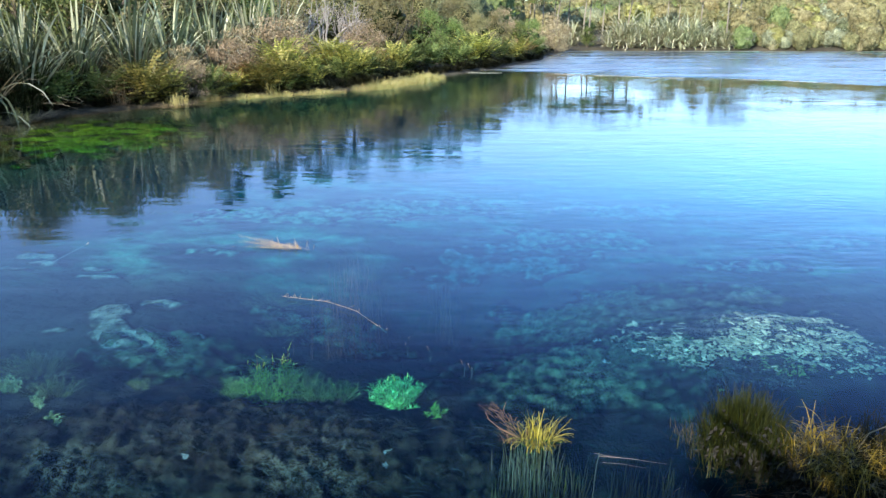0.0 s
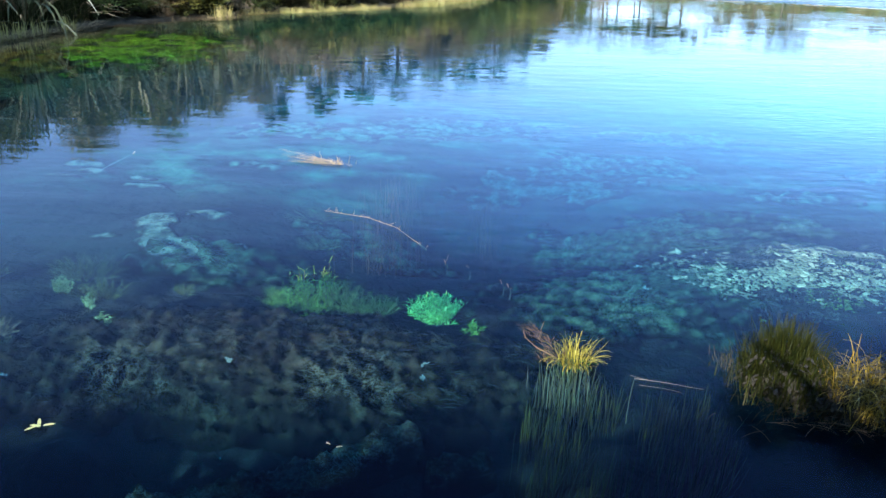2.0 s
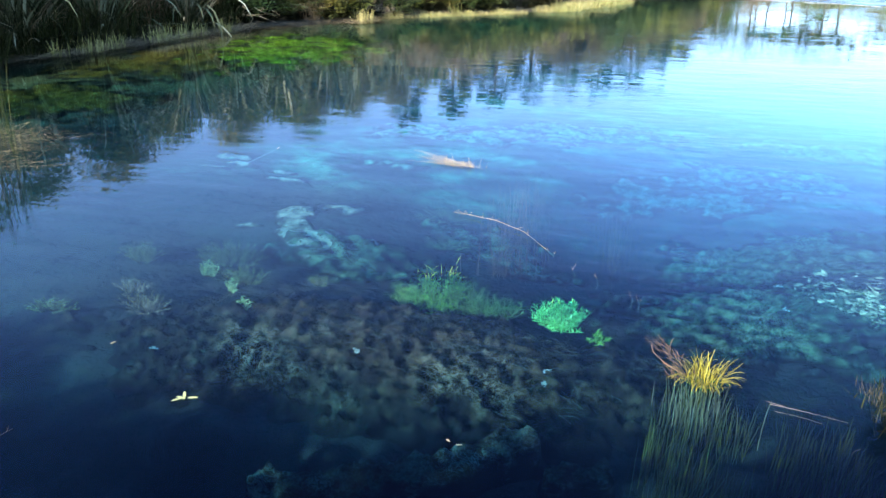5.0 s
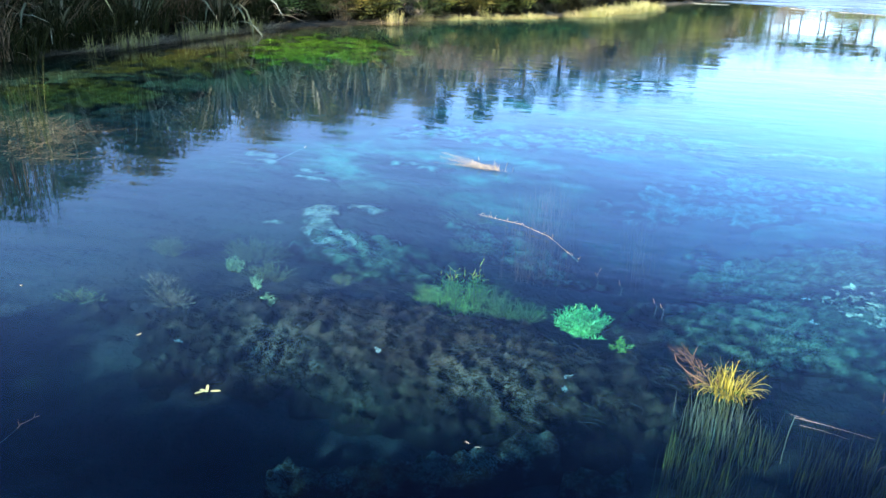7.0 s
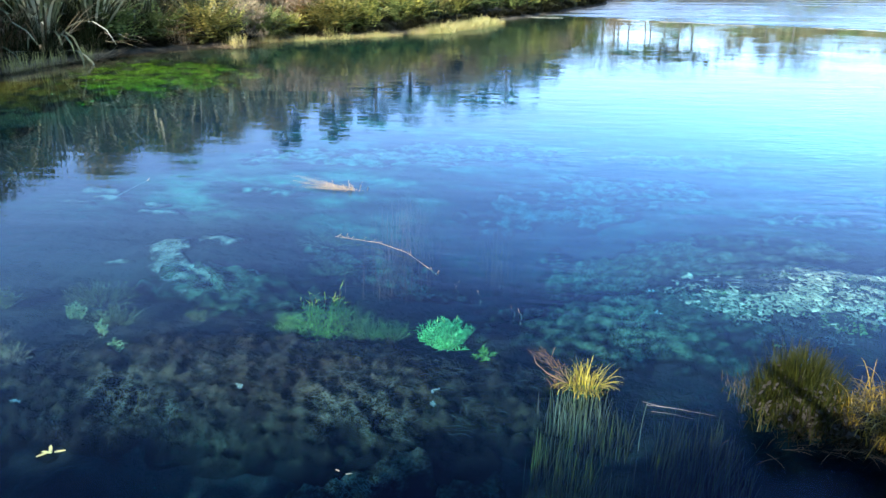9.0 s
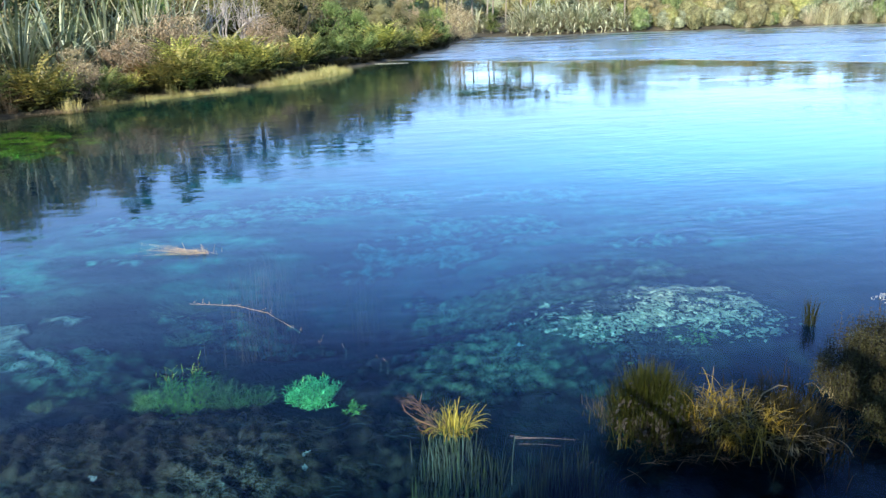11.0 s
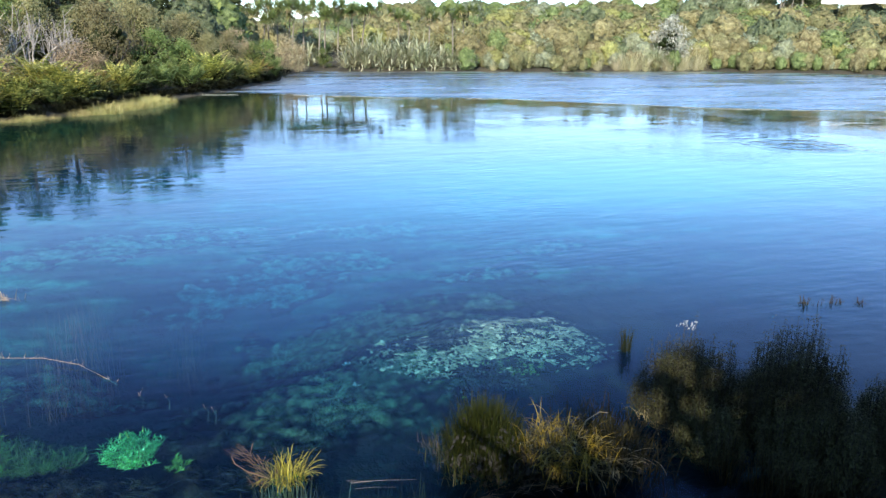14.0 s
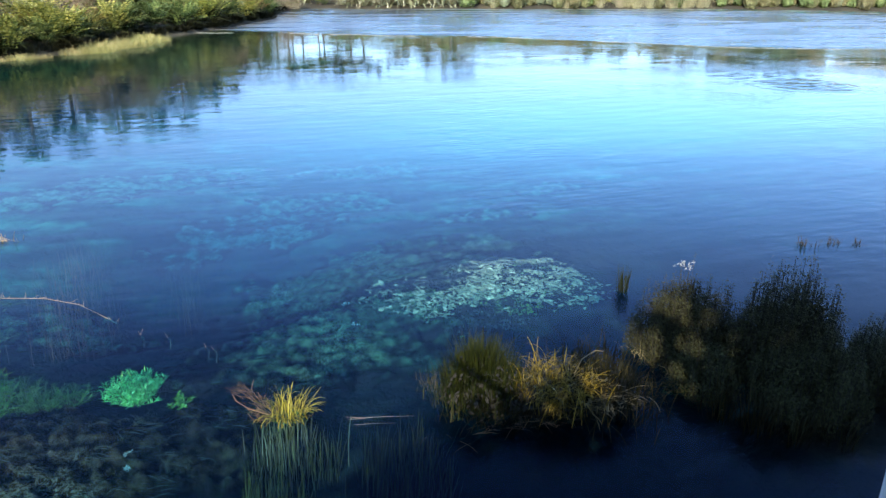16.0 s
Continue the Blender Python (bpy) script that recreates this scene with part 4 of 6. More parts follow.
white = shrub(rnd, "blossoming_tree", "small tree covered in creamy white blossom", "tree", 3.4, 2.8, M_WHITE, M_PALE_BARK, 50, 70, 0.09, "")
spread([white], [(48.6, 67.4, 1.45)])
toetoe = [tussock(rnd, "toetoe", "pale straw-yellow toetoe tussock by the water", "grass", 2.0, 0.35, 160, M_TOETOE, "toetoe on the far bank", (0.8, 2.8), 0.018, 0.6) for _ in range(2)]
spread(toetoe, [(41.0, 65.4, 1.1), (41.9, 65.8, 1.25), (42.8, 65.4, 1.2), (43.6, 65.8, 1.35), (44.4, 65.4, 1.1), (46.8, 65.4, 1.05), (47.6, 65.7, 1.2), (48.4, 65.3, 1.15), (49.3, 65.6, 1.3), (50.2, 65.3, 1.15), (51.0, 65.5, 1.1), (38.8, 65.2, 0.8), (35.0, 64.9, 0.8), (28.0, 65.6, 0.7)])
# far bank: shrubs of the waterside and lowest slope one by one, the wood above them as one mass
KINDS = {"s": ("bronze-green scrub crown on the far slope", 3.0, 2.9, M_SCRUB, C_SCRUB), "o": ("olive-yellow scrub crown on the far slope", 2.8, 3.0, M_OLIVE, C_OLIVE),
         "g": ("mid-green scrub crown on the far slope", 3.0, 2.7, M_BUSH, C_GREEN), "y": ("grey-green scrub crown on the far slope", 2.6, 2.7, M_GREY, C_GREY),
         "b": ("rust-bronze scrub crown on the far slope", 3.0, 3.2, M_BRONZE, C_BRONZE), "d": ("dark green scrub crown on the far slope", 3.3, 2.7, M_SCRUB_DARK, C_DARK)}
light = {k: billow_shrub(rnd, *v, M_BARK) for k, v in KINDS.items()}
used = set()


def slope_spot(k, x, y, sc):
    m = placed(x, y, ground_at(x, y), rnd.uniform(0, 360), sc, sc * rnd.uniform(0.85, 1.2))
    if k in used:
        copy_at(light[k], m)
    else:
        light[k].matrix_basis = m
        used.add(k)


def edge_y(x):
    return float(np.interp(x, [0, 12, 20, 35, 53, 66, 90, 110], [70, 67.6, 66.9, 65.9, 66.0, 60.0, 52.0, 44.0]))


for i in range(120):
    x = 25.5 + i * 0.5 + rnd.uniform(-0.3, 0.3)
    if 40.0 < x < 52.5 and i % 4:
        continue
    slope_spot(rnd.choice("osggysbsb"), x, edge_y(x) + rnd.uniform(-1.0, 1.2), rnd.uniform(0.3, 0.7))
for row in range(2):
    for i in range(46):
        x = 26 + i * 1.5 + rnd.uniform(-0.6, 0.6)
        slope_spot(rnd.choice("sbbogyd"), x, edge_y(x) + 2.4 + row * 2.2 + rnd.uniform(-0.9, 0.9), rnd.uniform(0.5, 0.95))

forms, stacks = {}, {}
for k, (_, h, w, mat, canopy) in KINDS.items():
    for v in range(3):
        for tag, so, m in zip("ab", leafy_mass(rnd, h, w, 3, 460, 0.15), (canopy, mat)):
            forms[k, v, tag] = (np.array([tuple(q) for q in so.v]), so.f, m)
            stacks.setdefault((k, tag), ([], [], [0], m))


def plant_crown(k, x, y, sc, tall):
    """Add one crown of kind k to the joined wood."""
    turn = rnd.uniform(0, 6.28)
    c, sn = math.cos(turn) * sc, math.sin(turn) * sc
    v = rnd.randrange(3)
    for tag in "ab":
        co, faces, _ = forms[k, v, tag]
        vs, fs, n0, _ = stacks[k, tag]
        vs.append(np.c_[co[:, 0] * c - co[:, 1] * sn + x, co[:, 0] * sn + co[:, 1] * c + y, co[:, 2] * sc * tall + ground_at(x, y)])
        fs += [tuple(i + n0[0] for i in f) for f in faces]
        n0[0] += len(co)


for row in range(14):
    for i in range(56):
        x = 4 + i * (1.65 + 0.05 * row) + rnd.uniform(-0.9, 0.9)
        y = edge_y(x) + 6.4 + row * 3.4 + rnd.uniform(-1.3, 1.3)
        if x < 27 and row < 3:
            y += 6
        k = rnd.choice("ssssbbbgygdo") if row < 11 else rnd.choice("ssgdgy")
        size = rnd.choice((0.7, 0.9, 1.0, 1.15, 1.35)) * rnd.uniform(0.9, 1.1) * (0.85 if x < 27 else 1.0)
        plant_crown(k, x, y, size, rnd.uniform(0.7, 1.0) if k != "d" else rnd.uniform(0.8, 1.15))
for i in range(150):
    x, y = rnd.uniform(-34, 5), rnd.uniform(56, 84)
    if i > 90:
        x, y = rnd.uniform(-44, -20), rnd.uniform(0, 56)
    plant_crown(rnd.choice("ssggdsd"), x, y, rnd.uniform(1.2, 1.8), 1.0)
wood = thing("far_woods", "mixed olive and bronze scrub wood covering the far slope", "woods", (0, 0, 0), kind="stuff")
for vs, fs, _, m in stacks.values():
    me = bpy.data.meshes.new("crown_layer")
    me.from_pydata(np.concatenate(vs).tolist(), [], fs)
    part("crown_layer", me, m, wood)


def pine(rnd, height):
    ob = thing("pine_tree", "tall bare-stemmed pine on the hill crest", "tree", group="pines on the hill crest")
    s = Soup()
    s.tube([Vector((0, 0, -0.5)), Vector((rnd.gauss(0, 0.1), 0, height * 0.5)), Vector((rnd.gauss(0, 0.2), 0, height))], [0.2, 0.15, 0.05], 7)
    part("trunk", s, M_TRUNK, ob)
    s = Soup()
    for k in range(14):
        az = k * 2.4
        s.leaves((0.8 * math.cos(az), 0.8 * math.sin(az), height * (0.62 + 0.027 * k)), 0.75, 70, 0.11, rnd, 0.6)
    part("crown", s, M_CONIFER, ob)
    return ob


pines = [pine(rnd, 5.2) for _ in range(3)]
spread(pines, [(78.5 + 0.72 * i + rnd.uniform(-0.25, 0.25), 98.0 - 0.66 * i + rnd.uniform(-1.2, 1.2), rnd.uniform(0.85, 1.1)) for i in range(17)])


def clay_slope():
    """A bare pale bank cut into the hill above the wood."""
    n0, n1 = 14, 8
    vs = []
    for j in range(n1):
        for i in range(n0):
            u, v = i / (n0 - 1), j / (n1 - 1)
            x, y = 81.5 + 10 * u + 3.5 * v, 81.5 - 9 * u + 3.5 * v
            vs.append((x, y, 7.9 + 1.5 * v ** 0.8 * math.sin(math.pi * (0.12 + 0.8 * u)) ** 0.5 + 0.25 * noise.noise((x, y, 2.0))))
    me = bpy.data.meshes.new("clay_slope")
    me.from_pydata(vs, [], [(j * n0 + i, j * n0 + i + 1, (j + 1) * n0 + i + 1, (j + 1) * n0 + i) for j in range(n1 - 1) for i in range(n0 - 1)])
    me.materials.append(M_CLAY)
    me.shade_smooth()
    tagged(new("clay_slope", me), "bare pale clay cutting on the hilltop", "ground", kind="structure")


clay_slope()


def foam_line():
    """Flecks of scum gathered where the calm water meets the ruffled water."""
    s = Soup()
    for _ in range(2600):
        x = rnd.uniform(-1.0, 42.0) if rnd.random() < 0.94 else rnd.uniform(-1.5, 5.0)
        y = float(np.interp(x, FOAM_X, FOAM_Y)) + 0.5 * noise.noise((x * 0.5, 1.0, 4.0)) + rnd.gauss(0, 0.09)
        if shore(x, y) < 0.1 or noise.noise((x * 0.35, 7.0, 1.0)) + 0.5 * noise.noise((x * 1.3, 9.0, 1.0)) < -0.12:
            continue
        r, k, a = rnd.uniform(0.012, 0.05), len(s.v), rnd.uniform(0, 6.28)
        s.v += [Vector((x + r * rnd.uniform(0.7, 1.6) * math.cos(a + t * 1.257), y + r * math.sin(a + t * 1.257), 0.006 + 0.012 * (t % 2))) for t in range(5)]
        s.f.append((k, k + 1, k + 2, k + 3, k + 4))
    ob = thing("foam_line", "thin drifting line of pale foam on the water", "foam", (0, 0, 0), kind="stuff")
    part("foam_flecks", s, M_FOAM, ob)


foam_line()

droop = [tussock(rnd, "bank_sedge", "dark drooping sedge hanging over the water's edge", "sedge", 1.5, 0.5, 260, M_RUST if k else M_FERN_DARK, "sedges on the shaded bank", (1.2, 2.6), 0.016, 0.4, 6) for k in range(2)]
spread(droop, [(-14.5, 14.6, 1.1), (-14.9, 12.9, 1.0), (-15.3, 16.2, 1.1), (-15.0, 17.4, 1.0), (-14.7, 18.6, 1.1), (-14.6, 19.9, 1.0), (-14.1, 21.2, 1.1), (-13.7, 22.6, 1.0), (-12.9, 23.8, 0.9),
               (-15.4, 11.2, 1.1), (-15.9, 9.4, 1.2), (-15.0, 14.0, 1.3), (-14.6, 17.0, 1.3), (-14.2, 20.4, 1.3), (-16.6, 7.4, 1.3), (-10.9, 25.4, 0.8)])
# more dark sedges before the flax, their colour standing in for its shade
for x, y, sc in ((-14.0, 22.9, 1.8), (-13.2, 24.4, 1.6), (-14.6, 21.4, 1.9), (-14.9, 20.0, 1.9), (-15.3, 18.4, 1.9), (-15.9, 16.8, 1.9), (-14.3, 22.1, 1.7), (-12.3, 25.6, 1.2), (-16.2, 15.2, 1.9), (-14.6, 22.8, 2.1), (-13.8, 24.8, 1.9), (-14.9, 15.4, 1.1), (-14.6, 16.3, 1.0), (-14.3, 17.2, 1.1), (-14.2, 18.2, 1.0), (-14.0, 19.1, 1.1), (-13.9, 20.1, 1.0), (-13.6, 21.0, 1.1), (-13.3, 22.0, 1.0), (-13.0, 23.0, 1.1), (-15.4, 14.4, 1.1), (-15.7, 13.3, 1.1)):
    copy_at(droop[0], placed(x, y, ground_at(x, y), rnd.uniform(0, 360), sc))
# low growth at the left bank's waterline, coloured dark for shade under the ferns
fringe = [fern_bush(rnd, 0.8, 70, M_BANK_SHADE, "low fern clump coloured dark for the shade under the bank ferns") for _ in range(2)] + [tussock(rnd, "bank_sedge", "low matted sedge at the waterline, coloured dark for shade", "sedge", 0.8, 0.4, 190, M_BANK_SHADE, "sedges on the shaded bank", (0.8, 2.2), 0.012, 0.5, 5)]
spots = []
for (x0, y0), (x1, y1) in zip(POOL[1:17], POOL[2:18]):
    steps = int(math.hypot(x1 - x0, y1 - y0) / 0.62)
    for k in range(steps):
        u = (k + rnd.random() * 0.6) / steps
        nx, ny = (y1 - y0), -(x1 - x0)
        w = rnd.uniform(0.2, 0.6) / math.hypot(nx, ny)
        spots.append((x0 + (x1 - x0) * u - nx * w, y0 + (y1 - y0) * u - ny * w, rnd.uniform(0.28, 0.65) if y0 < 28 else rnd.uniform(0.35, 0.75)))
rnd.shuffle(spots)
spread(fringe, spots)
# grass strips and straw along the left waterline
bank_grass = [tussock(rnd, "grass_tuft", "sunlit yellow-green grass tuft in the shallows", "grass", 0.40, 0.55, 420, M_GRASS, "grass along the waterline", (0.6, 2.4), 0.008, 0.6) for _ in range(3)]
spots = [(-3.3 + 0.27 * i + 0.5 * (i % 2), 31.4 + 0.55 * i, 0.9 + 0.3 * (i % 3)) for i in range(11)]
spots += [(-4.2 - 0.62 * i, 30.2 - 0.42 * i, 0.6 + 0.25 * (i % 2)) for i in range(8)]
spread(bank_grass, spots)


# unseen trees added behind the deck and off left, shading near water and bank
shade = [shrub(rnd, "bank_tree", "unseen broad leafy tree added to shade the near water and bank", "tree", 7.2, 4.6, M_BUSH, M_BARK, 85, 42, 0.18, "trees behind the deck", 0.3) for _ in range(2)]
spread(shade, [(0.1, -4.2, 0.98), (2.2, -3.2, 0.78), (4.2, -3.1, 0.8), (6.2, -3.2, 0.8), (0.9, -4.0, 0.95), (3.2, -4.2, 0.95), (2.0, -5.8, 1.0), (5.4, -4.4, 0.86), (-1.9, -4.0, 0.8), (-4.6, -4.2, 0.71), (-7.0, -4.0, 0.68), (-9.4, -4.0, 0.72), (-3.4, -5.8, 0.80),
               (-6.0, -6.0, 0.84), (-8.6, -6.0, 0.84), (-11.8, -4.0, 0.68), (-18.8, 7.0, 0.95), (-20.0, 8.4, 0.85), (-18.2, 11.0, 0.9), (-19.6, 13.6, 0.98), (-19.6, 11.2, 1.18), (-20.8, 13.4, 1.28), (-17.8, 1.4, 0.75), (7.8, -4.6, 0.86), (-0.6, -5.8, 0.8), (-18.2, 12.4, 0.95)])


# ---- in the near water ----
def heap(name, label, category, at, items, group="", kind=""):
    """A thing made of several named soups."""
    ob = thing(name, label, category, at, group, kind)
    for pname, s, mat in items:
        p = part(pname, s, mat, ob)
        if pname in ("fallen_straw", "rotting_straw", "dead_leaf_fringe", "dead_leaf_litter", "stem_thicket", "bleached_leaf_fringe", "grass_tuft", "golden_tuft", "green_tuft", "dark_tuft"):
            tagged(p, kind="stuff")
    return ob


def bed(x, y):
    return ground_at(x, y)


def golden_tuft():
    s, d, g = Soup(), Soup(), Soup()
    for i in range(150):
        az, r = rnd.uniform(0, 6.28), math.sqrt(rnd.random())
        p = (0.03 + 0.11 * r * math.cos(az), 0.09 * r * math.sin(az), -0.03)
        s.blade(p, az + rnd.gauss(0, 0.9), abs(rnd.gauss(0.2, 0.34)) + 0.15 * r, rnd.gauss(0.7, 2.2), rnd.uniform(0.11, 0.27), rnd.uniform(0.003, 0.005), 10)
    for _ in range(26):
        az = rnd.uniform(-3.0, 0.1)
        s.blade((0.03 + 0.12 * math.cos(az), 0.08 * math.sin(az), 0.03), az, rnd.uniform(0.7, 1.2), rnd.uniform(0.8, 2.0), rnd.uniform(0.12, 0.2), 0.0055, 8)
    # a rusty bundle of dead stems leans away over the water, a thin twig beside it
    for _ in range(44):
        u = rnd.random()
        d.blade((-0.10 - 0.16 * u + rnd.gauss(0, 0.025), 0.08 + 0.3 * u + rnd.gauss(0, 0.03), rnd.uniform(0, 0.07)), rnd.gauss(2.05, 0.45), rnd.uniform(1.2, 1.6), rnd.uniform(-0.9, 0.9), rnd.uniform(0.06, 0.15), 0.0026, 4)
    for _ in range(40):
        d.blade((rnd.gauss(-0.13, 0.05), rnd.gauss(0.02, 0.05), 0.0), rnd.uniform(1.4, 4.2), rnd.uniform(0.5, 1.4), rnd.uniform(-0.3, 0.7), rnd.uniform(0.06, 0.14), 0.0028, 4)
    d.tube([Vector((-0.1, 0.02, 0.02)), Vector((-0.24, 0.10, 0.05)), Vector((-0.32, 0.2, 0.07)), Vector((-0.34, 0.26, 0.10))], [0.005, 0.005, 0.004, 0.003], 5)
    for _ in range(160):
        g.blade((rnd.gauss(0.0, 0.12), rnd.gauss(-0.05, 0.10), -0.75), rnd.uniform(0, 6.28), abs(rnd.gauss(0, 0.08)), rnd.uniform(0, 0.3), rnd.uniform(0.6, 0.78), 0.005, 4)
    heap("sedge_tuft", "golden-yellow sedge tuft with rusty dead leaves in the water", "sedge", (0.665, 4.80, 0), [("blade_tuft", s, M_BRIGHT_GOLD), ("dead_leaf_litter", d, M_STEM_LITTER), ("drowned_stem_bunch", g, M_RUST)])


def sedge_mound():
    """Two humps of sedge grown together: upright dark green, then arching gold that trails off dark."""
    s, g, d, r, e, c = Soup(), Soup(), Soup(), Soup(), Soup(), Soup()
    for _ in range(1500):
        x, y = rnd.gauss(-0.42, 0.15), rnd.gauss(0.22, 0.13)
        hgt = 0.42 * math.exp(-((x + 0.42) ** 2 / 0.12 + (y - 0.22) ** 2 / 0.14)) + 0.06
        s.blade((x, y, 0.02), rnd.uniform(0, 6.28), abs(rnd.gauss(0.1, 0.16)) + 0.5 * abs(x + 0.42), rnd.uniform(0, 0.7), hgt * rnd.uniform(0.7, 1.15), 0.0045, 5)
    for _ in range(620):
        x, y = rnd.gauss(0.08, 0.12), rnd.gauss(-0.04, 0.13)
        g.blade((x, y, 0.06), rnd.uniform(0, 6.28), abs(rnd.gauss(0.15, 0.3)), rnd.uniform(0.6, 3.6), rnd.uniform(0.16, 0.42), 0.005, 9)
    for _ in range(150):
        g.blade((rnd.gauss(0.06, 0.13), rnd.gauss(-0.16, 0.06), rnd.uniform(0.1, 0.3)), rnd.uniform(-3.0, -0.2), rnd.uniform(0.4, 1.2), rnd.uniform(0.6, 1.8), rnd.uniform(0.12, 0.3), 0.006, 6)
    for _ in range(1100):
        x, y = rnd.gauss(0.42, 0.17), rnd.gauss(-0.1, 0.16)
        e.blade((x, y, 0.02), rnd.uniform(0, 6.28), abs(rnd.gauss(0.3, 0.35)), rnd.uniform(0.3, 1.6), rnd.uniform(0.16, 0.44) * (1.15 - 0.5 * max(x - 0.3, 0)), 0.0045, 5)
    for _ in range(260):
        e.blade((rnd.gauss(-0.2, 0.3), rnd.gauss(-0.12, 0.1), 0.02), rnd.uniform(-3.1, 0), rnd.uniform(0.2, 1.0), rnd.uniform(0.3, 1.4), rnd.uniform(0.12, 0.28), 0.0045, 4)
    # bleached leaves hang off the front, brown twigs straggle out behind
    for _ in range(60):
        c.blade((rnd.gauss(0.28, 0.12), rnd.gauss(-0.30, 0.04), rnd.uniform(0.08, 0.2)), rnd.uniform(-2.4, -0.3), rnd.uniform(0.8, 1.4), rnd.uniform(0.5, 1.4), rnd.uniform(0.12, 0.26), 0.007, 6)
    for _ in range(80):
        d.blade((rnd.gauss(-0.70, 0.07), rnd.gauss(0.50, 0.07), -0.02), rnd.uniform(0, 6.28), rnd.uniform(0.1, 1.2), rnd.uniform(0, 0.8), rnd.uniform(0.04, 0.13), 0.0025, 4)
    for _ in range(50):
        d.blade((rnd.gauss(-0.2, 0.3), rnd.gauss(-0.24, 0.05), 0.04), rnd.uniform(-2.8, -0.3), rnd.uniform(0.7, 1.5), rnd.uniform(0.2, 1.0), rnd.uniform(0.1, 0.24), 0.004, 4)
    for p in ([(0.02, -0.22, 0.08), (0.12, -0.16, 0.26), (0.24, -0.10, 0.40), (0.36, -0.08, 0.44), (0.44, -0.06, 0.41)], [(-0.02, -0.24, 0.06), (0.06, -0.22, 0.2), (0.1, -0.2, 0.27)]):
        c.tube([Vector(q) for q in p], [0.0045] * (len(p) - 1) + [0.002], 5)
    # dark leaf filling under the humps, the mound's inner shade put into its colour
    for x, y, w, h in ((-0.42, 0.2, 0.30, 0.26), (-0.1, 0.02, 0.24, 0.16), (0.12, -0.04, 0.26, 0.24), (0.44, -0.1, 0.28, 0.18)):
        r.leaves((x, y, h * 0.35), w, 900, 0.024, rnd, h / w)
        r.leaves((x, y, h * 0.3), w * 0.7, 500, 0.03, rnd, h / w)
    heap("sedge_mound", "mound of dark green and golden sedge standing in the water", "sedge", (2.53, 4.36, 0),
         [("green_tuft", s, M_SEDGE), ("golden_tuft", g, M_GOLD), ("dark_tuft", e, M_SEDGE_DARK), ("dead_leaf_fringe", d, M_LITTER_DARK), ("bleached_leaf_fringe", c, M_STRAW_DULL), ("root_mass", r, M_NEAR_BLACK)])


def stream_bush(x, y, radius, height, sprigs, label, flower=False):
    """A soft dark bush: many thin sprigs that fan out to a rounded crown, tiny leaves along them, loose tips above it."""
    st, lf, fl = Soup(), Soup(), Soup()
    for k in range(sprigs):
        az, q = rnd.uniform(0, 6.28), math.sqrt(rnd.random())
        out = radius * q * (1 + 0.45 * noise.noise((math.cos(az) * 1.7 + x * 3, math.sin(az) * 1.7, y * 3)))
        lump = 0.92 + 0.5 * noise.noise((out * math.cos(az) * 5 + x, out * math.sin(az) * 5 + y, 8.0))
        top = height * math.sqrt(max(1 - 0.86 * q ** 2.2, 0.02)) * rnd.uniform(0.66, 1.0) * lump + (rnd.uniform(0.05, 0.15) if k % 9 == 0 else 0)
        a = Vector((0.45 * out * math.cos(az), 0.45 * out * math.sin(az), -0.15))
        b = Vector((out * math.cos(az), out * math.sin(az), top))
        m = a.lerp(b, 0.5) + Vector((0.25 * out * math.cos(az), 0.25 * out * math.sin(az), 0.05 * top))
        pts = [a, m, b]
        st.tube(pts, [0.004, 0.003, 0.0015], 3)
        loose = k % 9 == 0
        for i in range(7):
            u = 0.3 + 0.7 * i / 6
            p = a.lerp(m, u * 2) if u < 0.5 else m.lerp(b, u * 2 - 1)
            lf.leaves(p, 0.022 if loose else 0.045, 7 if loose else 16, 0.0075, rnd, 1.8)
    for _ in range(16 if flower else 0):
        fl.leaves((-0.02 + rnd.gauss(0, 0.045), 0.12 + rnd.gauss(0, 0.04), height + 0.08 + rnd.gauss(0, 0.010)), 0.016, 5, 0.007, rnd)
    # stems get the near-black, so the bush's inner shade sits in their colour
    items = [("stem_thicket", st, M_NEAR_BLACK), ("leaf_mass", lf, M_DARKBUSH)]
    if flower:
        for k in range(3):
            st.tube([Vector((0.03 * k - 0.04, 0.05, 0.2)), Vector((0.03 * k - 0.04, 0.1, height * 0.8)), Vector((0.04 * k - 0.05, 0.12, height + 0.08))], [0.003, 0.002, 0.0012], 3)
        items.append(("flower_head", fl, M_FLOWER_DIM))
    heap("streamside_bush", label, "bush", (x, y, 0), items, "bushes in the stream")


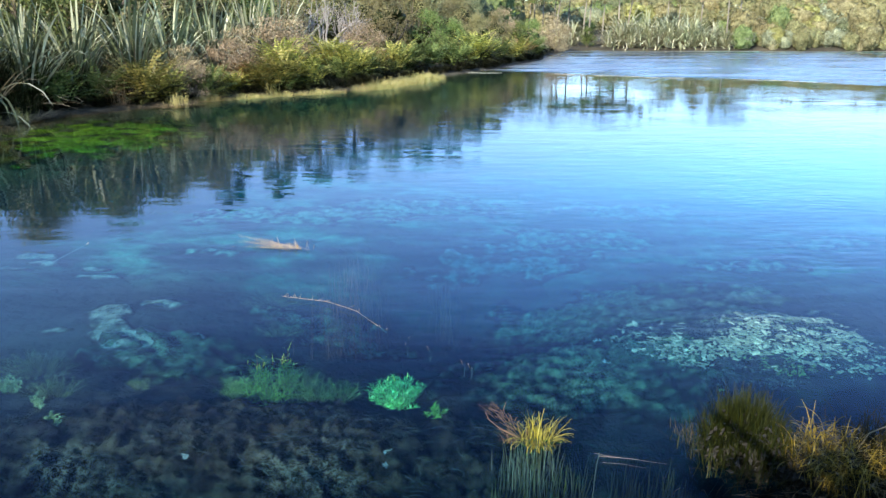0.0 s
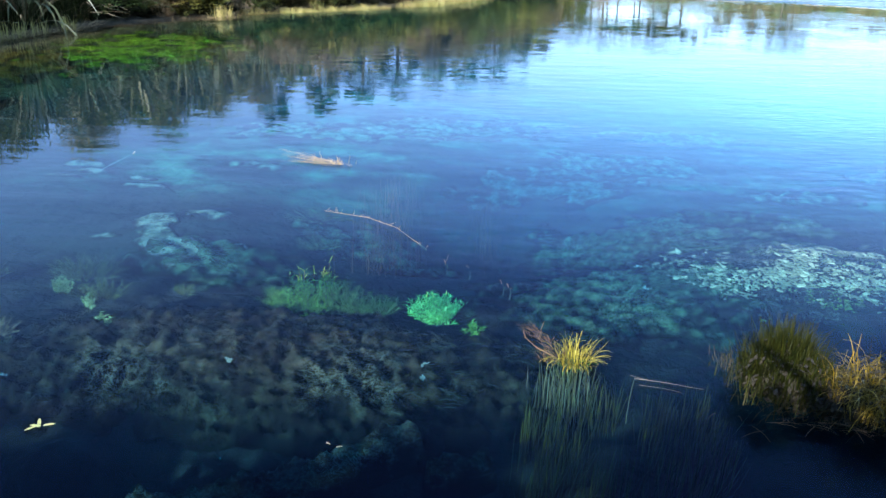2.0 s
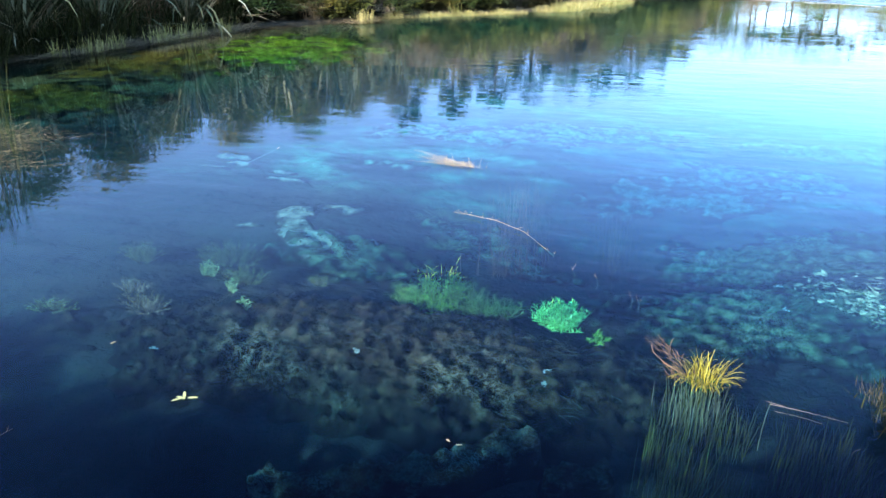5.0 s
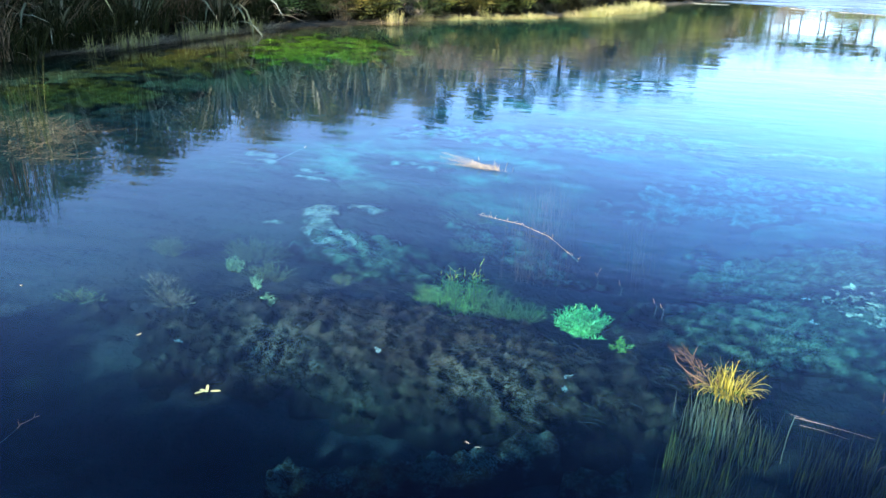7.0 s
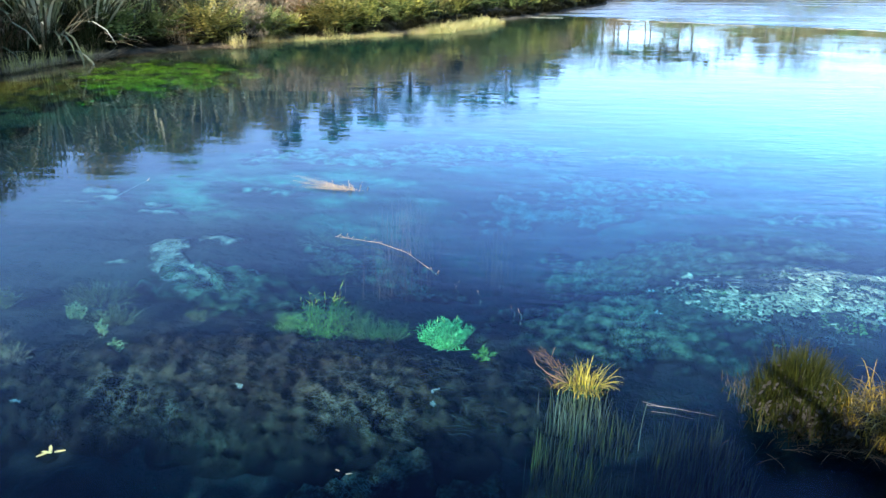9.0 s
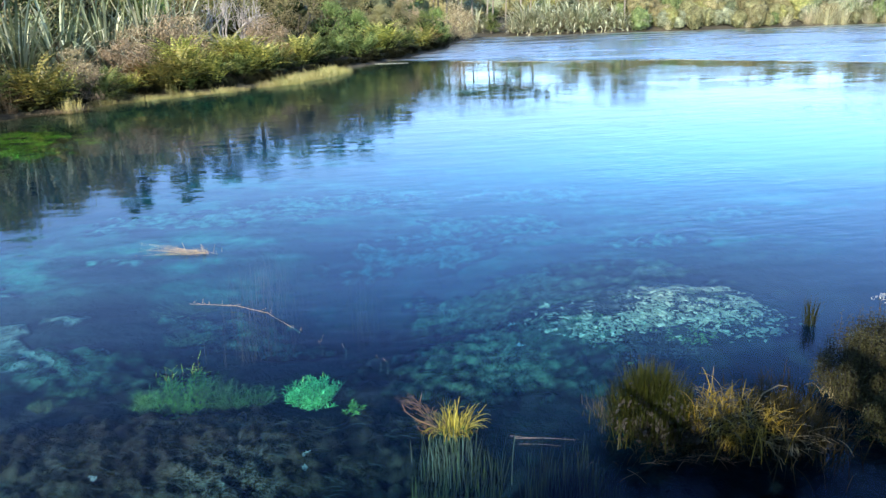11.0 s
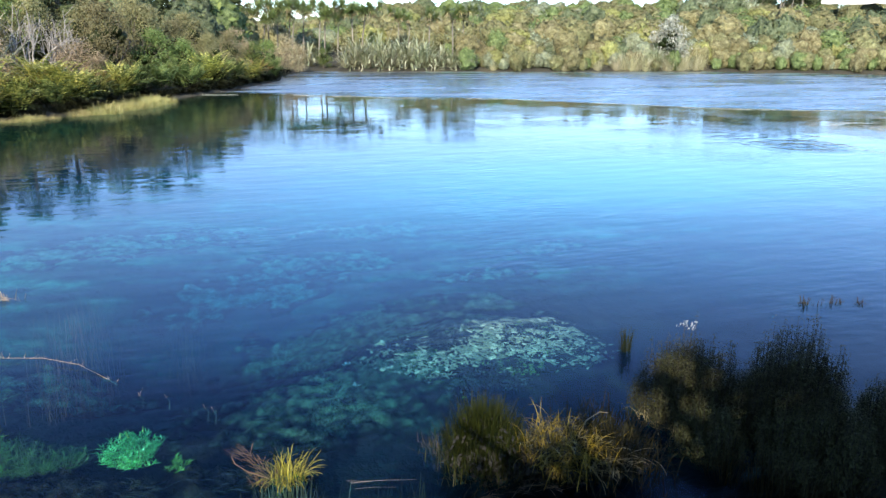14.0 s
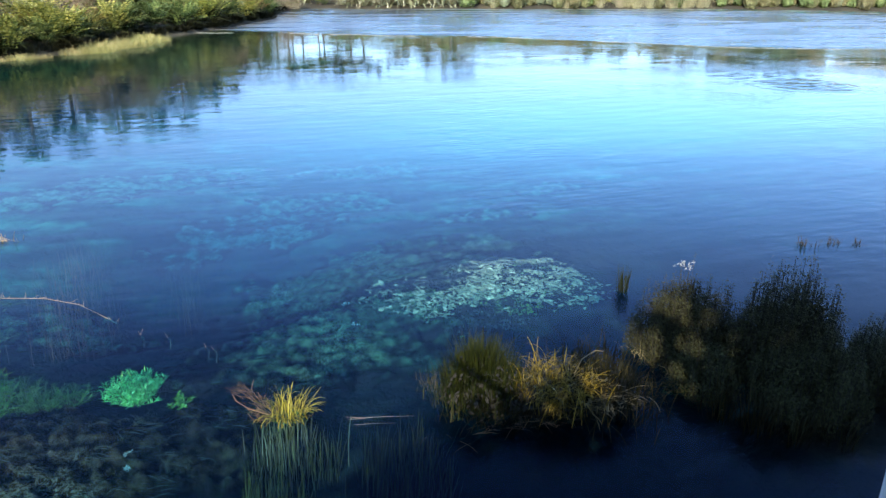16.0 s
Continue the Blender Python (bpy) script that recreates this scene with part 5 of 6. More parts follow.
def stream_bushes():
    stream_bush(4.05, 4.72, 0.44, 0.70, 520, "dark soft bush in the water with a white flower head", True)
    stream_bush(4.56, 4.12, 0.42, 0.98, 620, "taller dark bush in the water with a peaked crown")
    stream_bush(5.25, 3.62, 0.5, 0.66, 480, "dark spreading bush in the water by the post")
    stream_bush(4.42, 3.72, 0.42, 0.56, 420, "low dark bush filling the water's edge")
    stream_bush(3.86, 4.22, 0.27, 0.36, 240, "low dark bush beside the narrow channel")
    for x, y, n in ((3.72, 3.86, 70), (3.86, 3.62, 70), (4.02, 3.42, 60), (4.3, 3.28, 60)):
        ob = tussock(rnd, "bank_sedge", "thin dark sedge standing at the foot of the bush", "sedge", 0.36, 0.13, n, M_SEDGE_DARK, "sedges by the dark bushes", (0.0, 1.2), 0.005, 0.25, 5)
        ob.location = (x, y, 0)
    lit = Soup()
    for _ in range(120):
        u = rnd.random()
        lit.blade((rnd.gauss(0, 0.06) + 0.12 * u, rnd.gauss(0, 0.07) - 0.5 * u, 0.0), rnd.uniform(0, 6.28), rnd.uniform(0.3, 1.4), rnd.uniform(0, 0.8), rnd.uniform(0.06, 0.18), 0.0045, 4)
    heap("dead_grass", "pale withered grass at the foot of the dark bush", "grass", (3.68, 4.95, 0), [("dead_leaf_fringe", lit, M_STRAW_DULL)])


golden_tuft()
sedge_mound()
stream_bushes()
mini = tussock(rnd, "sedge_tuft", "small dark sedge tuft standing alone in the water", "sedge", 0.34, 0.06, 45, M_SEDGE, "", (0, 0.5), 0.006, 0.15)
mini.location = (4.27, 6.05, 0)


# ---- under the water ----
def water_plant(name, label, x, y, height, radius, count, leaf, mat, z=None, squash=0.5, group="", slim=0.3):
    """A submerged leafy plant: thin stems that fan out, with leaflets all along."""
    z0 = bed(x, y) if z is None else z
    st, lf = Soup(), Soup()
    for _ in range(count):
        az, r = rnd.uniform(0, 6.28), radius * rnd.random() ** 0.7
        dx, dy = r * math.cos(az), r * math.sin(az) * squash
        h = height * rnd.uniform(0.5, 1.1) * (1 - 0.4 * (r / radius) ** 2)
        pts = [Vector((dx * 0.4, dy * 0.4, 0)), Vector((dx * 0.75, dy * 0.75, h * 0.55)), Vector((dx + rnd.gauss(0, 0.02), dy, h))]
        st.tube(pts, [0.003, 0.0025, 0.002], 3)
        for k in range(9):
            u = 0.2 + 0.8 * k / 8
            q = pts[0].lerp(pts[1], u * 2) if u < 0.5 else pts[1].lerp(pts[2], u * 2 - 1)
            for _ in range(2):
                lf.blade(q, rnd.uniform(0, 6.28), rnd.uniform(0.3, 1.4), rnd.uniform(0, 0.8), leaf * rnd.uniform(1.2, 2.6), leaf * slim, 2, rnd.gauss(0, 0.5))
    return heap(name, label, "water plant", (x, y, z0), [("stem_bunch", st, M_WEED_BROWN), ("leaf_mass", lf, mat)], group)


water_plant("watercress", "bright emerald cress clump just under the surface", -0.40, 5.76, 0.48, 0.25, 120, 0.030, M_CRESS, -0.50, 0.95, "", 0.27)
water_plant("watercress", "small green cress sprig under the surface", -0.07, 5.6, 0.2, 0.11, 12, 0.02, M_WEED, -0.5, 0.8, "", 0.5)
for x, y, h, r, c in ((-1.62, 6.02, 0.72, 0.28, 46), (-1.86, 6.0, 0.42, 0.22, 26), (-1.42, 6.12, 0.74, 0.18, 22), (-1.55, 5.9, 0.30, 0.34, 24)):
    water_plant("pondweed", "feathery bright green pondweed rising from the bed", x, y, h, r, c, 0.034, M_WEED, -0.68, 0.6, "pondweed clumps", 0.10)
for x, y, h, r, c in ((-1.12, 6.0, 0.40, 0.34, 130), (-0.92, 6.0, 0.30, 0.26, 70), (-1.25, 6.15, 0.5, 0.2, 60)):
    water_plant("pondweed", "dull green sprawling pondweed on the bed", x, y, h, r, c // 3, 0.032, M_WEED_DIM, -0.66, 0.6, "pondweed clumps", 0.10)
for x, y, h, r, c in ((-2.79, 6.15, 0.24, 0.13, 34), (-4.75, 6.2, 0.5, 0.26, 130), (-3.85, 6.4, 0.5, 0.42, 160), (-4.93, 5.05, 0.3, 0.26, 50), (-3.5, 6.0, 0.4, 0.3, 70), (-1.75, 7.3, 0.3, 0.3, 40), (-1.95, 8.1, 0.3, 0.45, 80)):
    water_plant("pondweed", "dull olive pondweed clump under the water", x, y, h, r, c, 0.015, M_WEED_OLIVE, -0.66, 0.6, "pondweed clumps", 0.22)
for x, y, h, r, c in ((-4.05, 5.2, 0.34, 0.3, 60), (-4.4, 5.5, 0.3, 0.22, 40)):
    water_plant("pondweed", "dim reddish pondweed in the shaded hollow", x, y, h, r, c, 0.014, M_RUST, -0.55, 0.6, "pondweed clumps", 0.2)
for x, y, h, r, c in ((-3.88, 6.0, 0.42, 0.10, 22), (-3.2, 5.42, 0.34, 0.08, 18), (-3.5, 5.75, 0.3, 0.07, 10)):
    water_plant("pondweed", "pale round-leaved pondweed sprig under the water", x, y, h, r, c, 0.022, M_WEED_PALE, -0.6, 0.7, "pondweed clumps", 0.62)
for x, y in ((-1.92, 4.85), (-0.45, 4.98), (-0.43, 4.87), (1.68, 7.5), (1.64, 6.85), (-3.6, 4.6)):
    water_plant("pondweed", "tiny white-flowered water weed sprig", x, y, 0.07, 0.04, 6, 0.009, M_FLOWER_DIM, bed(x, y) + 0.10, 0.8, "pondweed clumps", 0.6)


def carpet(name, label, spots, mats, size, leaf, per=9, lift=0.0, grain=1.9):
    """Low weed over the bed: small leafy tufts; the kinds of weed lie in drifts."""
    soups = [Soup() for _ in mats]
    for x, y in spots:
        v = 0.5 + 0.55 * noise.noise((x * grain, y * grain * 1.4, 3.0)) + rnd.gauss(0, 0.12)
        k = min(max(int(v * len(mats)), 0), len(mats) - 1)
        soups[k].leaves((x, y, min(bed(x, y) + lift + size * 0.25, -0.14 - size * 0.5)), size * rnd.uniform(0.6, 1.4), per, leaf, rnd, 0.45)
    ob = thing(name, label, "water weed", (0, 0, 0), "", "stuff")
    for m, so in zip(mats, soups):
        if so.f:
            part("weed_layer", so, m, ob)
    return ob


def blob_spots(count, cx, cy, rx, ry, keep=None):
    out = []
    while len(out) < count:
        x, y = cx + rx * rnd.uniform(-1, 1), cy + ry * rnd.uniform(-1, 1)
        e = ((x - cx) / rx) ** 2 + ((y - cy) / ry) ** 2
        if e + 0.9 * noise.noise((x * 1.3, y * 1.7, 5.0)) < 0.95 - 0.45 * rnd.random() and (keep is None or keep(x, y)):
            out.append((x, y))
    return out


def moss_bank(name, label, cx, cy, rx, ry, step, height, mat, seed, ragged=0.8, lift=0.02, fine=1.0, path=None, half=0.2):
    """A lumpy cushion of weed or silt that lies on the bed and thins out to a ragged edge."""
    nx, ny = int(2.6 * rx / step), int(2.6 * ry / step)
    xs, ys = np.linspace(cx - 1.3 * rx, cx + 1.3 * rx, nx), np.linspace(cy - 1.3 * ry, cy + 1.3 * ry, ny)
    xx, yy = np.meshgrid(xs, ys)
    zz = ground_z(xx, yy)
    verts, on, cover = [], [], []
    for x, y, z in zip(xx.ravel(), yy.ravel(), zz.ravel()):
        if path:  # a winding ribbon
            near = 9.0
            for (x0, y0), (x1, y1) in zip(path, path[1:]):
                u = min(max(((x - x0) * (x1 - x0) + (y - y0) * (y1 - y0)) / ((x1 - x0) ** 2 + (y1 - y0) ** 2), 0), 1)
                near = min(near, math.hypot(x - x0 - u * (x1 - x0), y - y0 - u * (y1 - y0)))
            full = 1 - (near / half) ** 2
        else:
            full = 1 - ((x - cx) / rx) ** 2 - ((y - cy) / ry) ** 2
        e = full + ragged * (noise.noise((x * 1.6, y * 2.2, seed)) + 0.6 * noise.noise((x * 5, y * 6, seed + 3)))
        w = noise.noise((x * 3, y * 3, seed + 9)) * 0.25
        lump = 0.35 + 0.75 * noise.noise((x * 4.3 * fine + w, y * 5.2 * fine - w, seed)) + 0.85 * noise.noise((x * 9 * fine, y * 11 * fine, seed + 1)) + 0.25 * noise.noise((x * 24 * fine, y * 28 * fine, seed + 2))
        m = min(max(e * 2.5, -0.4), 1.0)
        verts.append((x, y, min(z + lift * m + height * max(m, 0) * (0.25 + lump) - 0.06 * max(-m, 0), -0.10)))
        on.append(e > -0.16)
        cover.append(min(max(e * 1.3, 0.0), 1.0))
    faces = [(j * nx + i, j * nx + i + 1, (j + 1) * nx + i + 1, (j + 1) * nx + i) for j in range(ny - 1) for i in range(nx - 1)
             if on[j * nx + i] or on[j * nx + i + 1] or on[(j + 1) * nx + i + 1] or on[(j + 1) * nx + i]]
    me = bpy.data.meshes.new("moss_cushion")
    me.from_pydata(verts, [], faces)
    me.attributes.new("cover", "FLOAT", "POINT").data.foreach_set("value", cover)
    ob = thing(name, label, "water weed", (0, 0, 0), "", "stuff")
    part("moss_cushion", me, mat, ob)
    return ob


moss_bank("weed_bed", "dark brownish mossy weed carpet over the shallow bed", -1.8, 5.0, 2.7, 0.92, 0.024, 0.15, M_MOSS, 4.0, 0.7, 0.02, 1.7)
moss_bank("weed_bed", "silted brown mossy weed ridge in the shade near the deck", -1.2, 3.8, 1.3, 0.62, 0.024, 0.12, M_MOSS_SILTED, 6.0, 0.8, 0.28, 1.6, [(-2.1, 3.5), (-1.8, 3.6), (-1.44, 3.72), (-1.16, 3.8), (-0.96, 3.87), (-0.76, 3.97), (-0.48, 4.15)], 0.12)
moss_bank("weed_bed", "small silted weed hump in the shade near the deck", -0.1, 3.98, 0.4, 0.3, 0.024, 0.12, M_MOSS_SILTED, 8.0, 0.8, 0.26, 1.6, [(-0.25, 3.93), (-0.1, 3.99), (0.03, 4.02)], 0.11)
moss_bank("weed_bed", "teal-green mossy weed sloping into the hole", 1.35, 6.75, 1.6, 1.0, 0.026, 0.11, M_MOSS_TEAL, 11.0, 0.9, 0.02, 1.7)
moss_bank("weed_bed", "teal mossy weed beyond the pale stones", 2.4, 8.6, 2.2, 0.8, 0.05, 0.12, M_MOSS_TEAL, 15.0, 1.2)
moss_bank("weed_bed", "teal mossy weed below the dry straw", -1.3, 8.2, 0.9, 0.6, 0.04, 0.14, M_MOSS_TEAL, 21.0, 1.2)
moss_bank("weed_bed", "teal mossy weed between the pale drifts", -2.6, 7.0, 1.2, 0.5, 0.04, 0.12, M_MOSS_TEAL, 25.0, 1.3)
for x, y, rx, ry in ((0.9, 10.4, 1.3, 0.7), (2.2, 11.6, 1.3, 0.6), (-2.8, 12.6, 1.6, 0.6), (-0.6, 13.4, 1.5, 0.7), (4.4, 10.2, 0.8, 0.4), (-3.4, 10.6, 0.6, 0.25), (3.4, 13.6, 1.6, 0.7), (6.2, 11.4, 0.9, 0.35)):
    moss_bank("silt_drift", "pale silt drift on the pool floor", x, y, rx, ry, 0.07, 0.10, M_MARL, x * 3 + y, 1.5, 0.01, 0.7)
# the pale ribbon bends like a C: down its back, then out along its foot
moss_bank("silt_drift", "pale silt ribbon winding over the bed", -3.3, 7.55, 0.95, 0.75, 0.02, 0.05, M_SILT, 5.0, 0.85, 0.05, 1.0, [(-3.84, 8.05), (-3.74, 7.7), (-3.62, 7.42), (-3.36, 7.22), (-3.05, 7.18), (-2.75, 7.27)], 0.25)
moss_bank("silt_drift", "pale silt patch beside the ribbon", -3.3, 8.2, 0.36, 0.26, 0.03, 0.05, M_SILT, 9.0, 1.0, 0.04)
for x, y, rx, ry in ((-4.2, 7.45, 0.36, 0.06), (-3.1, 6.88, 0.26, 0.05), (-5.85, 10.1, 0.34, 0.12), (-5.5, 9.85, 0.3, 0.07), (-4.5, 9.4, 0.36, 0.08), (-5.95, 9.6, 0.3, 0.07), (-5.6, 9.4, 0.26, 0.05), (-4.75, 9.7, 0.2, 0.06)):
    moss_bank("silt_drift", "thin pale silt streak on the deeper bed", x, y, rx, ry, 0.03, 0.06, M_SILT, x * 5 + y, 1.1, 0.04)
carpet("weed_bed", "loose sprigs of brown weed over the shallow bed", blob_spots(900, -1.8, 5.0, 2.6, 0.8), [M_WEED_DARK, M_WEED_BROWN, M_WEED_DARK, M_WEED_DARK, M_WEED_BROWN], 0.06, 0.011, 16, 0.11, 2.6)
moss_bank("algae_bed", "bright green algae carpet in the shallows below the bank", -9.0, 19.4, 2.4, 3.0, 0.12, 0.12, M_GREEN_ALGAE, 41.0, 1.7, 0.05, 0.35)
moss_bank("algae_bed", "olive algae patch in the shallows below the bank", -11.4, 16.4, 2.2, 2.4, 0.12, 0.12, M_OLIVE_ALGAE, 45.0, 1.4, 0.1, 0.4)
moss_bank("algae_bed", "olive-brown algae patch in the shaded shallows", -10.8, 12.4, 1.9, 1.4, 0.10, 0.14, M_OLIVE_ALGAE, 47.0, 1.0, 0.1, 0.5)


def weed_threads():
    """Pale curled dead stems lying on the weed."""
    ob = thing("weed_threads", "pale curled dead weed stems lying over the brown weed", "water weed", (0, 0, 0), "", "stuff")
    s = Soup()
    for x, y in blob_spots(190, -0.9, 4.95, 1.8, 0.7):
        a, z, pts = rnd.gauss(2.5, 0.4), bed(x, y) + 0.14, []
        for i in range(5):
            pts.append(Vector((x, y, z + 0.02 * math.sin(i))))
            a += rnd.gauss(0, 0.22)
            x, y = x + 0.04 * math.cos(a), y + 0.04 * math.sin(a)
        s.tube(pts, [0.0012, 0.0022, 0.0024, 0.002, 0.001], 4)
    part("stem_scatter", s, M_WEED_SILT, ob)


weed_threads()


def reed_bed():
    ob = thing("reed_bed", "submerged thin green reed stems standing on the bed", "reed", (0, 0, 0), "", "stuff")
    s = Soup()
    for _ in range(1000):
        u, v = rnd.random(), rnd.random()
        x, y = 0.32 + 1.4 * u + rnd.gauss(0, 0.05), 3.75 + 1.0 * v - 0.1 * u
        if noise.noise((x * 2.4, y * 2.0, 17.0)) < -0.18:
            continue
        z = bed(x, y)
        s.blade((x, y, z), rnd.gauss(0.2, 1.2), abs(rnd.gauss(0.03, 0.09)), rnd.uniform(-0.1, 0.25), (-z - 0.03) * rnd.uniform(0.35, 1.0), rnd.uniform(0.003, 0.0055), 3)
    part("stem_stand", s, M_REED, ob)


reed_bed()


def stone_mesh(seed, size, flat):
    """A broken plate of pale stone with an uneven outline and a worn rim."""
    r = random.Random(seed)
    n = r.choice((6, 7, 8))
    rim = [(size * r.uniform(0.65, 1.2), 6.283 * (i + r.uniform(-0.25, 0.25)) / n) for i in range(n)]
    vs = [(q * math.cos(a), 0.75 * q * math.sin(a), -size * flat) for q, a in rim] + [(0.8 * q * math.cos(a), 0.6 * q * math.sin(a), size * flat * r.uniform(0.4, 1.0)) for q, a in rim] + [(0, 0, size * flat * 1.1)]
    fs = [(i, (i + 1) % n, n + (i + 1) % n, n + i) for i in range(n)] + [(n + i, n + (i + 1) % n, 2 * n) for i in range(n)]
    me = bpy.data.meshes.new("stone")
    me.from_pydata(vs, [], fs)
    me.materials.append(M_STONE)
    return me


def stone_patch():
    """Pale plates of stone lying loose on the bed."""
    ob = thing("stone_patch", "sheet of pale sunlit stones on the shallow bed", "stones", (3.3, 7.1, 0), kind="structure")
    shapes = [stone_mesh(k, 0.038, 0.32) for k in range(9)]
    gaps = lambda x, y: noise.noise((x * 2.2, y * 2.6, 31.0)) + 0.6 * noise.noise((x * 6, y * 7, 33.0)) > -0.12 + 0.3 * rnd.random() - 0.2
    spots = blob_spots(950, 0.30, 0.0, 0.85, 0.85, gaps) + blob_spots(600, -0.6, -0.25, 0.6, 0.42, gaps) + blob_spots(150, 0.75, -0.35, 0.5, 0.4, gaps) + blob_spots(120, -1.0, 0.3, 0.5, 0.8, gaps)
    rnd.shuffle(spots)

    def lie(x, y, sc):
        return pose(x, y, bed(x + 3.3, y + 7.1) + 0.10, rnd.gauss(0, 28), rnd.gauss(0, 28), rnd.uniform(0, 360)) @ Matrix.Diagonal((sc * rnd.uniform(0.8, 1.4), sc * rnd.uniform(0.6, 1.0), sc, 1))

    for x, y in spots[:300]:
        st = part("stone", rnd.choice(shapes), M_STONE, ob, smooth=False)
        st.matrix_basis = lie(x, y, rnd.uniform(0.6, 1.3))
    rest = Soup()
    for x, y in spots[300:]:
        me, k, m = rnd.choice(shapes), len(rest.v), lie(x, y, rnd.uniform(0.3, 0.9))
        rest.v += [m @ v.co for v in me.vertices]
        rest.f += [tuple(k + i for i in f.vertices) for f in me.polygons]
    tagged(part("stone_rest", rest, M_STONE, ob, smooth=False), kind="stuff")


carpet("weed_bed", "teal weed growing between the pale stones", blob_spots(520, 3.2, 7.1, 1.3, 0.95), [M_WEED_DIM, M_WEED_SILT, M_WEED_DARK], 0.06, 0.02, 9, 0.06)


# ---- floating and drifting things ----
def floating_straw():
    s = Soup()
    for _ in range(46):
        u = rnd.random()
        s.blade((0.5 - 0.5 * u + rnd.gauss(0, 0.04), rnd.gauss(0, 0.05), 0.015), math.pi + rnd.gauss(-0.05, 0.14), 1.5 + rnd.gauss(0, 0.07), rnd.uniform(-0.1, 0.1), rnd.uniform(0.2, 0.75), 0.0035, 3)
    for _ in range(26):
        s.blade((rnd.uniform(0.0, 0.62), rnd.gauss(0, 0.03), -0.02), rnd.uniform(0, 6.28), rnd.uniform(0.2, 1.1), rnd.uniform(0, 0.6), rnd.uniform(0.08, 0.2), 0.006, 3)
    heap("floating_straw", "bundle of orange dry straw floating on the water", "straw", (-2.35, 9.62, 0), [("straw_bundle", s, M_ORANGE)]).rotation_euler = (0, 0, -0.22)


floating_straw()


def stalk(name, label, pts, r, mat, twigs=0):
    s = Soup()
    pts = [Vector(p) for p in pts]
    s.tube(pts, [r * (1 - 0.6 * i / (len(pts) - 1)) for i in range(len(pts))], 5)
    for _ in range(twigs):
        k = rnd.randrange(1, len(pts))
        a = pts[k].lerp(pts[k - 1], rnd.random())
        s.tube([a, a + Vector((rnd.gauss(0, 0.035), rnd.gauss(0, 0.035), rnd.uniform(0.01, 0.05)))], [r * 0.5, r * 0.2], 4)
    base = pts[0].copy()
    s.v = [v - base for v in s.v]
    return heap(name, label, "stalk", base, [("stem", s, mat)])


stalk("drifting_stalk", "long pale dry stalk arching half out of the water", [(-0.56, 6.80, -0.03), (-0.66, 6.94, 0.0), (-0.92, 7.27, 0.03), (-1.25, 7.50, 0.04), (-1.55, 7.62, 0.03), (-1.78, 7.71, 0.02)], 0.0042, M_TWIG, 22)
stalk("drifting_stalk", "thin pale dry stalk floating by the sedge", [(1.1, 4.6, 0.01), (1.3, 4.56, 0.015), (1.56, 4.5, 0.01)], 0.0012, M_DEADWOOD)
stalk("drifting_stalk", "thin pale dry stalk floating by the sedge", [(1.12, 4.52, 0.01), (1.25, 4.5, 0.01), (1.4, 4.45, 0.01)], 0.0010, M_DEADWOOD)
stalk("drifting_stalk", "thin pale dry stalk floating by the sedge", [(1.08, 4.64, 0.008), (1.22, 4.58, 0.012), (1.36, 4.56, 0.008)], 0.0010, M_DEADWOOD)
stalk("drifting_stalk", "thin grey stick under the water", [(-5.1, 9.2, -0.3), (-4.95, 9.5, -0.1), (-4.85, 9.75, 0.02)], 0.008, M_DEADWOOD)
stalk("drifting_stalk", "thin bare stick leaning out of the shaded water", [(-3.72, 2.92, -0.1), (-3.66, 3.04, 0.02), (-3.58, 3.12, 0.05)], 0.004, M_BARK, 2)


for x, y in ((-0.12, 6.35), (0.19, 6.06), (0.25, 5.99), (-0.34, 6.46)):
    stalk("water_sprig", "thin brown sprig leaning out of the water", [(x, y, -0.25), (x + 0.01, y, -0.05), (x - 0.03, y + 0.02, 0.04)], 0.0018, M_TWIG, 2)


def drowned_brush():
    """Fine upright rusty stems that rise from the hole nearly to the surface."""
    s = Soup()
    for _ in range(420):
        x, y = rnd.gauss(-1.15, 0.22), rnd.uniform(7.3, 9.9)
        if rnd.random() < 0.2:
            x, y = rnd.gauss(0.05, 0.12), rnd.gauss(8.9, 0.2)
        z = bed(x, y)
        s.blade((x, y, z), rnd.uniform(0, 6.28), abs(rnd.gauss(0, 0.08)), rnd.uniform(-0.2, 0.3), (-z - 0.04) * rnd.uniform(0.4, 1.0), 0.0019, 5)
    heap("drowned_brush", "rust-brown drowned brush standing in the deep hole", "brushwood", (0, 0, 0), [("stem_thicket", s, M_RUST_RED)])


drowned_brush()


